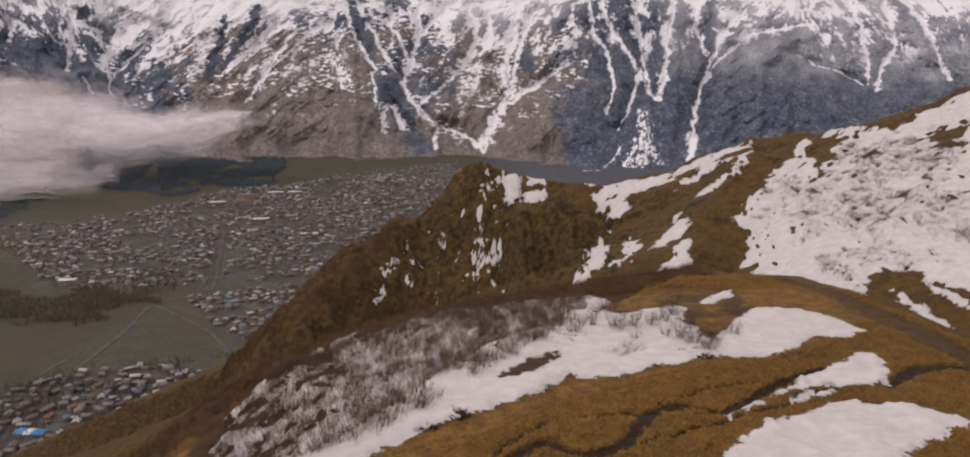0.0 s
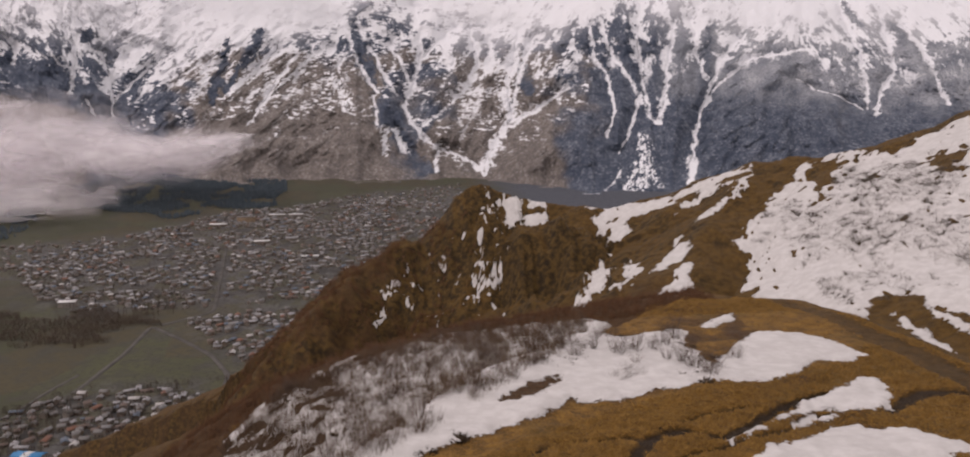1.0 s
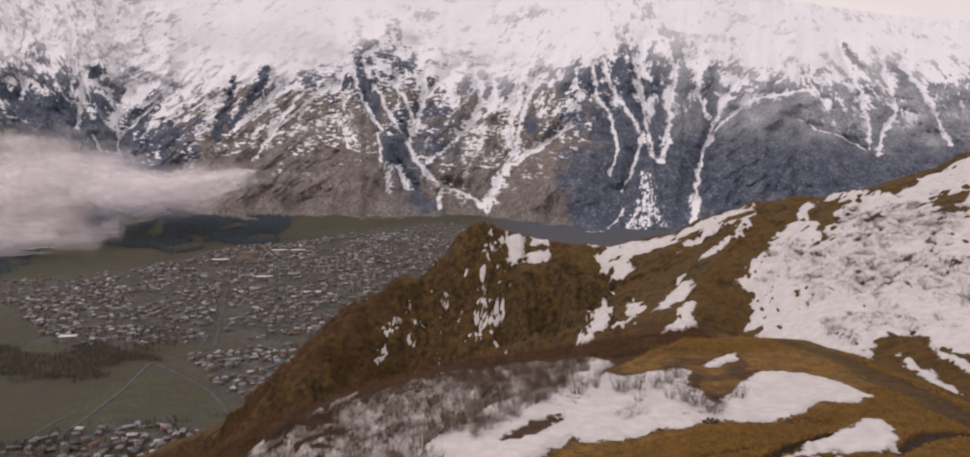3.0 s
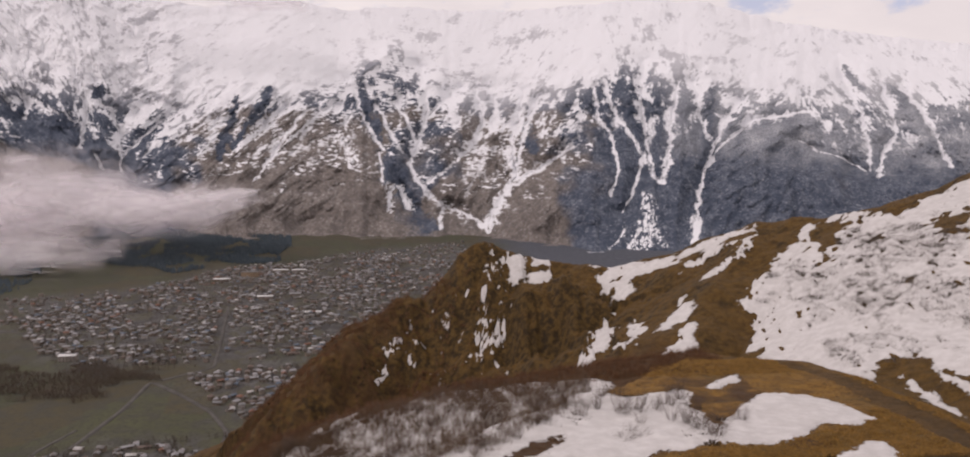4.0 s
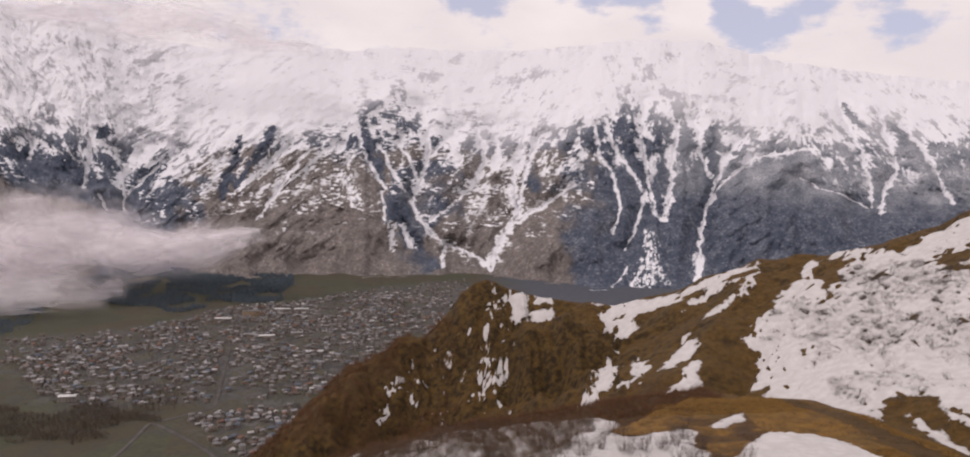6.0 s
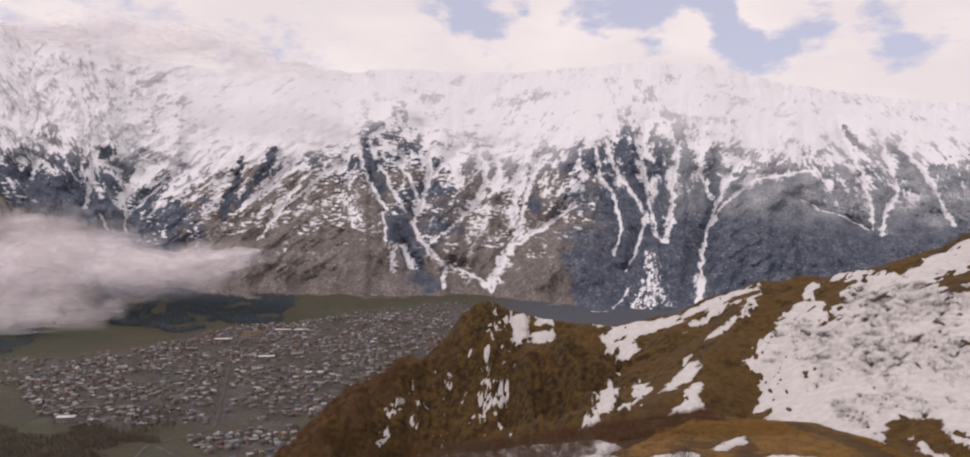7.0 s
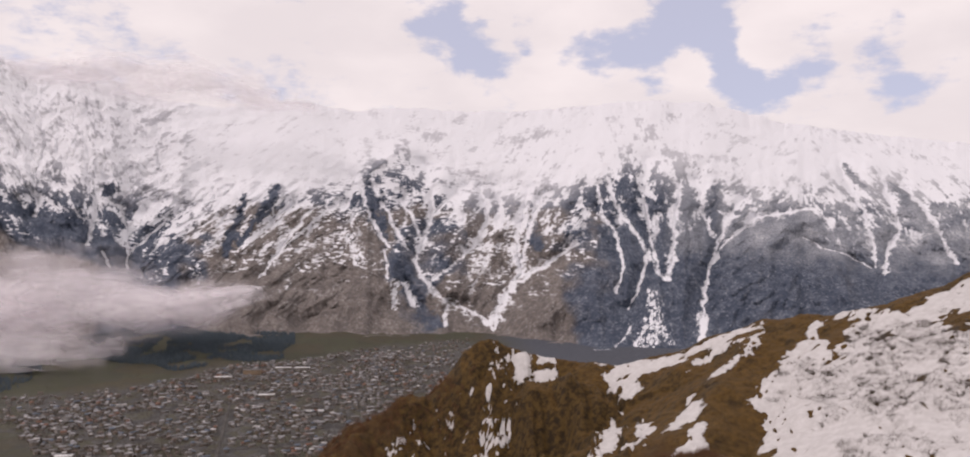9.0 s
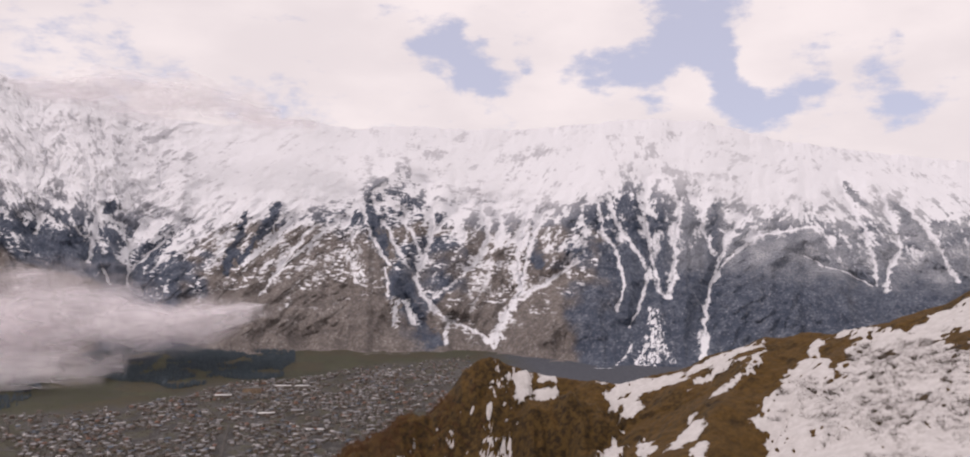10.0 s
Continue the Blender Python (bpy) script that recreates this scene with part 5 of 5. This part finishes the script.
def roof_arrays(w, d, h, g, over=0.5, thick=0.22):
    """A gabled roof slab with eaves, or a hipped one when g is given as a pair (rise, hip)."""
    rise, hip = g if isinstance(g, tuple) else (g, 0.0)
    sl = rise / d
    W, D, e = w + over, d + over, h - over * sl
    v = []
    for lift in (0.05, 0.05 + thick):
        v += [(-W, -D, e + lift), (W, -D, e + lift), (W, D, e + lift), (-W, D, e + lift), (-W + hip, 0, h + rise + lift), (W - hip, 0, h + rise + lift)]
    one = [(0, 1, 5), (0, 5, 4), (2, 3, 4), (2, 4, 5), (1, 2, 5), (3, 0, 4)] if hip else [(0, 1, 5), (0, 5, 4), (2, 3, 4), (2, 4, 5)]
    tri = [tuple(i + 6 for i in t) for t in one] + [t[::-1] for t in one]
    rim = [(0, 1), (1, 2), (2, 3), (3, 0)] if hip else [(0, 1), (1, 5), (5, 2), (2, 3), (3, 4), (4, 0)]
    for p, q in rim:
        tri += [(p, q, q + 6), (p, q + 6, p + 6)]
    return np.array(v, float), np.array(tri)


HOUSE_KINDS = []
for w, d, h, g in ((4.2, 3.2, 2.8, 1.7), (4.6, 3.5, 5.0, 2.0), (3.4, 2.8, 2.6, 1.4), (5.8, 3.4, 3.0, 1.6), (4.1, 3.7, 5.0, (1.9, 2.7)), (7.2, 3.0, 2.7, 1.2), (2.4, 2.0, 2.2, 0.9)):
    rise = g[0] if isinstance(g, tuple) else g
    wv, wf = wall_arrays(w, d, h, 0.0 if isinstance(g, tuple) else rise)
    rv, rf = roof_arrays(w, d, h, g)
    HOUSE_KINDS.append((w, d, h, rise, wv, wf, rv, rf))
HOUSE_MESHES = [(raw("house_wall", wv, wf, WALLS), raw("house_roof", rv, rf, ROOFS)) for *_, wv, wf, rv, rf in HOUSE_KINDS]
PANE = raw("house_window", *box_arrays(-0.55, 0.55, -0.05, 0.05, 0.0, 1.3), GLASS)
DOOR = raw("house_door", *box_arrays(-0.5, 0.5, -0.06, 0.06, 0.0, 2.1), BRICK)
STACK = raw("house_chimney", *box_arrays(-0.35, 0.35, -0.35, 0.35, 0.0, 1.6), BRICK)


def house_sites():
    """Plots along rows, thinned by chance and by the open ground between quarters."""
    r = np.random.default_rng(23)
    out = []
    turn = math.radians(14)
    c, s_ = math.cos(turn), math.sin(turn)
    for outline, sx, sy, share in ((TOWN, 12.5, 17.0, 0.78), (LOWER, 12.0, 13.0, 0.72), (EDGE, 12.5, 14.0, 0.8), (UPPER, 20.0, 26.0, 0.6), (LEFT, 19.0, 25.0, 0.6)):
        u, v = np.meshgrid(np.arange(-2600, 2600, sx), np.arange(0, 3600, sy))
        u = u + r.uniform(-0.42, 0.42, u.shape) * sx + 0.5 * sx * (np.arange(u.shape[0])[:, None] % 2)
        v = v + r.uniform(-0.4, 0.4, v.shape) * sy
        x, y = u * c - v * s_, u * s_ + v * c
        m = (inside(x, y, outline) > 0) & (r.uniform(0, 1, x.shape) < share) & (fbm(x / 120, y / 120, 3, 501) > -0.42)
        for px, py in zip(x[m], y[m]):
            out.append((px, py, 14 + r.choice([0, 0, 90, 90, 90, 20, -25, 45]) + r.normal(0, 9), int(r.choice(7, p=[0.2, 0.15, 0.16, 0.13, 0.12, 0.12, 0.12]))))
    return out


CLEAR = [[(-548, 1747), (-495, 1546), (-452, 1384), (-425, 1277), (-455, 1235)], [(-900, 1500), (-700, 1440), (-560, 1420), (-452, 1384), (-330, 1420), (-200, 1500)],
         [(-491, 1196), (-429, 1136), (-358, 1061), (-315, 990), (-305, 928), (-323, 855), (-375, 792)], [(-720, 2020), (-548, 1747), (-420, 1800), (-250, 1980), (-120, 2300)]]
sites = house_sites()
px, py = np.array([q[0] for q in sites]), np.array([q[1] for q in sites])
free = np.ones(len(sites), bool)
for line in CLEAR:
    free &= along(px, py, [(*q, 0.0) for q in line])[0] > 11
for bx0, by0 in ((-610, 2122), (-527, 2190), (-658, 2049), (-495, 1836), (-437, 1872), (-667, 1306), (-439, 761)):
    free &= np.hypot(px - bx0, py - by0) > 24
sites = [q for q, ok in zip(sites, free) if ok]
sites.sort(key=lambda q: math.hypot(q[0], q[1]))
site_z = ground_height([q[0] for q in sites], [q[1] for q in sites])
rest = {"wall": ([], [], 0), "roof": ([], [], 0)}
for i, ((hx, hy, turn, kind), hz) in enumerate(zip(sites, site_z)):
    w, d, h, rise, wv, wf, rv, rf = HOUSE_KINDS[kind]
    m = pose(hx, hy, hz + 0.3, 0, 0, turn)
    if i < 290:
        top = new("house")
        top.matrix_basis = m
        tagged(top, "small village house with a weathered sheet-metal gable roof" if kind != 4 else "two-storey village house with a hipped sheet roof", "house", "village houses")
        piece("wall", HOUSE_MESHES[kind][0], top)
        piece("roof", HOUSE_MESHES[kind][1], top)
        if kind != 6:
            piece("chimney", STACK, top).matrix_basis = pose(w * 0.4, d * 0.3, h + rise * 0.6)
        for fx in ((-0.6, 0.0, 0.6) if w > 5 else (-0.5, 0.5)):
            for fz in ((1.0, 3.6) if h > 5 else (1.0,)):
                piece("window", PANE, top).matrix_basis = pose(fx * w, -d - 0.02, fz)
        piece("door", DOOR, top).matrix_basis = pose(0.3 * w, -d - 0.03, 0)
    else:
        rot = np.array(m.to_3x3())
        for key, v, f in (("wall", wv, wf), ("roof", rv, rf)):
            vs, fs, n = rest[key]
            vs.append(v @ rot.T + np.array(m.translation))
            fs.append(f + n)
            rest[key] = (vs, fs, n + len(v))
far_village = new("distant_house")
tagged(far_village, "crowd of small pale-roofed village houses across the valley floor", "house", kind="stuff")
for key, mat in (("wall", WALLS), ("roof", ROOFS)):
    vs, fs, _ = rest[key]
    piece(key, raw("distant_" + key, np.concatenate(vs), np.concatenate(fs), mat), far_village)["kind"] = "stuff"


def block(name, x, y, turn, w, d, storeys, wall_mat, roof_mat, label, category, bays):
    """A larger building: walls, flat-pitched roof, rows of windows."""
    z = float(ground_height(x, y)[0])
    h = storeys * 3.1
    top = new(name)
    top.matrix_basis = pose(x, y, z, 0, 0, turn)
    tagged(top, label, category)
    wv, wf = wall_arrays(w, d, h, d * 0.22)
    piece("wall", raw(name + "_wall", wv, wf, wall_mat), top)
    rv, rf = roof_arrays(w, d, h, d * 0.22, 0.6, 0.3)
    piece("roof", raw(name + "_roof", rv, rf, roof_mat), top)
    for st in range(storeys):
        for i in range(bays):
            piece("window", PANE, top).matrix_basis = pose(-w + (i + 0.5) * 2 * w / bays, -d - 0.02, st * 3.1 + 1.0)
    return top


block("hotel", -610, 2122, 8, 22, 7, 4, OCHRE, ROOFS, "ochre four-storey hotel above the village", "hotel", 9)
block("apartment_building", -548, 2190, 10, 20, 6, 3, WALLS, WHITE, "long pale apartment building with a white roof", "building", 8)
block("apartment_building", -500, 2196, 10, 18, 6, 3, WALLS, WHITE, "long pale apartment building with a white roof", "building", 8)
block("school", -658, 2049, 6, 20, 7, 2, WALLS, WHITE, "low pale school building with a white roof", "building", 8)
block("hall", -495, 1836, 12, 17, 7, 2, WALLS, WHITE, "pale hall with a bright white sheet roof", "building", 6)
block("hall", -437, 1872, 12, 13, 6, 2, WALLS, ROOFS, "pale hall with a grey sheet roof", "building", 6)
block("church_house", -667, 1306, 10, 13, 7, 3, WALLS, WHITE, "large white-walled building at the edge of the village", "building", 5)
block("warehouse", -361, 1697, 12, 18, 8, 1, WALLS, WHITE, "long low warehouse with a white roof", "warehouse", 6)
shed = block("warehouse", -439, 761, -8, 15, 6.5, 1, WALLS, BLUE, "long warehouse with a bright blue roof and a white band", "warehouse", 6)
bv, bf = roof_arrays(3.2, 6.5, 3.1, 6.5 * 0.22, 0.62, 0.3)
piece("roof_band", raw("roof_band", bv + [-1.0, 0, 0.06], bf, WHITE), shed, "white band across the blue roof")


# ---- trees ----


def bare_trees(name, x, y, height, mat, label, category, stout=1.0):
    """Leafless trees in one mesh: a tapered trunk, limbs and a haze of twigs each."""
    n = len(x)
    z = ground_height(x, y)
    r = np.random.default_rng(len(x))
    h = height * r.uniform(0.6, 1.1, n)
    root = np.stack([x, y, z - 0.5], 1)
    up = np.stack([r.normal(0, 0.04, n) * h, r.normal(0, 0.04, n) * h, h], 1)
    parts = [twigs(root, root + up * 0.5, root + up, h * 0.022)]
    limbs = 9
    i = np.repeat(np.arange(n), limbs)
    t = r.uniform(0.25, 0.85, n * limbs)[:, None]
    q = root[i] + up[i] * t
    way = unit(r.normal(0, 1, (n * limbs, 3)) * [1, 1, 0.35] + [0, 0, 0.55])
    long = (h[i] * r.uniform(0.18, 0.36, n * limbs))[:, None]
    parts.append(blades(q, q + way * long + [0, 0, 0.3], h[i] * 0.014 * stout))
    vs, fs, off = [], [], 0
    for v, f in parts:
        vs.append(v)
        fs.append(f + off)
        off += len(v)
    return tagged(new(name, raw(name, np.concatenate(vs), np.concatenate(fs), mat)), label, category, kind="stuff")


def conifers(name, x, y, height, label):
    """Dark conifers in one mesh: three ragged tiers and a trunk each."""
    n = len(x)
    z = ground_height(x, y)
    r = np.random.default_rng(n)
    h = height * r.uniform(0.55, 1.15, n)
    vs, fs, off = [], [], 0
    for lo, hi, rad in ((0.1, 0.5, 0.24), (0.34, 0.76, 0.18), (0.6, 1.0, 0.11)):
        ring = 6
        a = np.linspace(0, 2 * np.pi, ring, endpoint=False)[None] + r.uniform(0, 1, (n, 1))
        rr = (h * rad)[:, None] * r.uniform(0.75, 1.2, (n, ring))
        base = np.stack([x[:, None] + np.cos(a) * rr, y[:, None] + np.sin(a) * rr, (z + h * lo)[:, None] + r.normal(0, 0.4, (n, ring))], -1)
        tip = np.stack([x, y, z + h * hi], 1)[:, None]
        v = np.concatenate([base, tip], 1)
        f = np.array([(k, (k + 1) % ring, ring) for k in range(ring)])
        vs.append(v.reshape(-1, 3))
        fs.append((f[None] + (ring + 1) * np.arange(n)[:, None, None]).reshape(-1, 3) + off)
        off += n * (ring + 1)
    root = np.stack([x, y, z - 1], 1)
    v, f = twigs(root, root + np.stack([0 * h, 0 * h, h * 0.2], 1), root + np.stack([0 * h, 0 * h, h * 0.5], 1), h * 0.02)
    vs.append(v)
    fs.append(f + off)
    return tagged(new(name, raw(name, np.concatenate(vs), np.concatenate(fs), HAZED_NEEDLES)), label, "forest", kind="stuff")


WOOD = [(-900, 1250), (-755, 1275), (-677, 1238), (-630, 1290), (-565, 1300), (-488, 1240), (-472, 1185), (-520, 1168), (-520, 1100), (-584, 1086), (-652, 1096), (-900, 1110)]
wx, wy = scatter(WOOD, 5200, 31, lambda x, y: fbm(x / 45, y / 30, 3, 505) > 0.25 - 0.75 * smooth(inside(x, y, WOOD), 0, 40))
bare_trees("bare_wood", wx, wy, 8.5, WOOD_BARK, "dense brown leafless wood beside the river meadow", "wood", 2.2)
wx, wy = scatter([(-570, 1255), (-590, 1400), (-500, 1400), (-480, 1250)], 120, 32)
bare_trees("bare_grove", wx, wy, 17.0, BARE_WOOD, "grove of tall dark leafless trees by the village", "trees")
wx, wy = scatter(TOWN, 5200, 33, lambda x, y: fbm(x / 60, y / 60, 2, 511) > -0.1)
bare_trees("garden_tree", wx, wy, 6.5, WOOD_BARK, "small dark leafless garden trees between the houses", "trees", 3.6)
wx, wy = scatter([(-560, 700), (-520, 930), (-300, 980), (-250, 1240), (-420, 1290), (-180, 1300), (-200, 700)], 2400, 34, lambda x, y: fbm(x / 50, y / 50, 2, 515) > 0.0)
bare_trees("valley_tree", wx, wy, 8.0, BARE_WOOD, "scattered dark leafless trees on the valley floor", "trees", 3.0)
wx, wy = scatter([(-1100, 1300), (-660, 1080), (-640, 1240), (-300, 1290), (-60, 2000), (-40, 2900), (-560, 2960), (-760, 2250), (-1050, 2000)], 3600, 37, lambda x, y: fbm(x / 80, y / 40, 3, 517) > 0.1)
bare_trees("hedge_tree", wx, wy, 6.0, BARE_WOOD, "rows of dark leafless trees along the fields", "trees", 3.2)
FOREST = [(-1390, 2820), (-1306, 2962), (-1130, 3082), (-1000, 3150), (-820, 3120), (-720, 3036), (-642, 2708), (-640, 2538), (-591, 2380), (-676, 2308), (-782, 2370), (-771, 2236), (-822, 2152), (-911, 2254), (-1000, 2266),
          (-1136, 2376), (-1239, 2552)]
wx, wy = scatter(FOREST, 9000, 35, lambda x, y: fbm(x / 110, y / 150, 3, 521) > -0.22)
conifers("conifer_forest", wx, wy, 13.0, "dark blue-green conifer forest at the foot of the mountains")
wx, wy = scatter([(-1600, 2420), (-1418, 2430), (-1307, 2398), (-1128, 2096), (-1074, 1890), (-1081, 1830), (-1200, 1830)], 1500, 36, lambda x, y: fbm(x / 90, y / 90, 3, 523) > -0.15)
conifers("conifer_belt", wx, wy, 12.0, "dark conifer belt on the valley side")

# ---- the low cloud over the forest ----


def cloud_material():
    m = bpy.data.materials.new("cloud_vapour")
    m.use_nodes = True
    k = Nodes(m.node_tree)
    p = k.add("ShaderNodeTexCoord").outputs["Object"]
    q = k.scaled(p, 0.7, 0.7, 2.0)
    n = k.math("ADD", k.math("MULTIPLY", k.noise(q, 0.0055, 3.0, 0.5, 0.2), 1.15), k.math("MULTIPLY", k.math("SUBTRACT", k.noise(q, 0.018, 3, 0.55), 1.0), 0.25))
    veil = k.step(k.math("ADD", n, k.attr("thick")), 0.30, 0.70)
    white = k.add("ShaderNodeBsdfDiffuse")
    white.inputs["Color"].default_value = (0.95, 0.915, 0.94, 1)
    glow = k.add("ShaderNodeBsdfTranslucent")
    glow.inputs["Color"].default_value = (0.95, 0.915, 0.94, 1)
    body = k.add("ShaderNodeMixShader")
    body.inputs[0].default_value = 0.5
    k.put(body.inputs[1], white.outputs[0])
    k.put(body.inputs[2], glow.outputs[0])
    mix = k.add("ShaderNodeMixShader")
    k.put(mix.inputs[0], k.math("MULTIPLY", veil, k.attr("veil")))
    k.put(mix.inputs[1], k.add("ShaderNodeBsdfTransparent").outputs[0])
    k.put(mix.inputs[2], body.outputs[0])
    k.put(k.add("ShaderNodeOutputMaterial").inputs["Surface"], mix.outputs[0])
    return m


VAPOUR = cloud_material()


def cloud_shell(name, stations, back, slant, grow, bias, veil, fade, seed):
    """One skin of a cloud: its stations hold x, height of the middle, half height and half depth."""
    x0, x1 = stations[0][0], stations[-1][0]
    u, a = np.meshgrid(np.linspace(x0, x1, 200), np.linspace(0, 2 * np.pi, 49))
    cz, rz, ry = [np.interp(u, [c[0] for c in stations], [c[i] for c in stations]) for i in (1, 2, 3)]
    lump = 1 + 0.34 * fbm(u / 210, np.sin(a) * 1.1, 3, seed) + 0.05 * fbm(u / 80, np.sin(a) * 2 + 5, 2, seed + 4)
    y = back + slant * (u - x0) + np.cos(a) * ry * grow * lump
    z = cz + np.sin(a) * rz * grow * lump
    ends = smooth(u + 90 * fbm(u / 90, z / 45, 2, seed + 9), x1 - fade, x1) + smooth(-u, -x0 - fade, -x0)
    soft = np.abs(np.cos(a)) ** 1.6
    return sheet(name, u, y, z, [VAPOUR], None, [("thick", np.full(u.shape, bias) - 0.6 * ends), ("veil", veil * (0.04 + 0.96 * soft))])


def cloud_bank(name, label, stations, back, slant, skins, fade, seed):
    bank = new(name)
    tagged(bank, label, "cloud", kind="stuff")
    for skin, grow, bias, veil in skins:
        ob = cloud_shell(skin, stations, back, slant, grow, bias, veil, fade, seed)
        ob.parent = bank
        ob["kind"] = "stuff"


cloud_bank("cloud_bank", "low bank of white mist drifting over the dark forest",
           [(-2600, 90, 150, 260), (-1700, 96, 140, 260), (-1501, 104, 138, 250), (-1389, 136, 160, 240), (-1313, 146, 158, 230), (-1219, 156, 122, 220), (-1124, 150, 92, 200), (-936, 140, 80, 160), (-842, 146, 74, 130),
            (-748, 172, 54, 100), (-660, 186, 34, 70), (-560, 188, 18, 40)], 2540, -0.05,
           (("wisp", 1.35, -0.05, 0.4), ("veil", 1.1, 0.03, 0.6), ("body", 0.84, 0.12, 0.85), ("core", 0.55, 0.3, 1.0)), 330, 601)
cloud_bank("crest_cloud", "white cloud wrapped round the high crest", [(-2500, 1090, 60, 60), (-1950, 1080, 70, 70), (-1750, 1060, 90, 80), (-1500, 1035, 100, 80), (-1250, 1000, 90, 80), (-950, 965, 70, 70), (-600, 945, 40, 50)], 3800, 0.0,
           (("wisp", 1.3, 0.02, 0.35), ("haze", 0.9, 0.12, 0.5)), 500, 641)
cloud_bank("mist_wreath", "thin white wisp clinging to the upper slope", [(-1560, 250, 36, 60), (-1380, 262, 44, 70), (-1200, 255, 26, 50)], 2420, 0.0,
           (("wisp", 1.3, -0.02, 0.4), ("haze", 1.0, 0.04, 0.5)), 160, 621)
cloud_bank("valley_mist", "thin low mist over the fields by the forest", [(-2000, 60, 60, 110), (-1400, 62, 62, 120), (-1100, 48, 46, 90), (-820, 36, 26, 60)], 2160, 0.0,
           (("wisp", 1.4, 0.05, 0.45), ("haze", 1.0, 0.12, 0.5)), 300, 661)

# dark tufts standing out of the snow
TUFTS = [(5.6, 75.8), (6.9, 77), (8.3, 76.8), (10.2, 77.8), (11.9, 81.2), (14, 85), (14.9, 86.5), (9.6, 80), (15.8, 74.2), (17.9, 79), (19.8, 83), (18.3, 72.8), (18.8, 71.5), (20.4, 73.2), (22.1, 77.8), (19.7, 76.5), (6, 73.8), (7.3, 75.5)]
TUFTS += [(-19.4, 88.5), (-9.2, 52), (-7.9, 54.5), (-6.6, 54.2), (-3.2, 60.2), (-2.7, 58.5), (-4.9, 55.5), (-16.9, 90.2), (-14.8, 93.2), (-13.3, 98.5), (-10, 104.5), (-19.5, 94.8), (-24.9, 102), (-7, 108.5), (-2, 67.2), (-6.7, 59.5)]
TUFTS += [(-4.1, 55.6), (-1.9, 57.6), (-1.7, 57.9), (18.3, 71.7), (19.1, 69.6)]
for tx0, ty0 in TUFTS:
    top = new("grass_tuft", DARK_TUFT)
    f = 0.8 + 0.5 * abs(math.sin(tx0 * 7.1))
    top.matrix_basis = pose(tx0, ty0, float(ground_height(tx0, ty0)[0]) + 0.1, 0, 0, tx0 * 50) @ Matrix.Diagonal((f * 1.5, f * 1.2, f * 1.3, 1))
    tagged(top, "dark tuft of dead grass poking through snow", "grass tuft", "tufts in the snow")
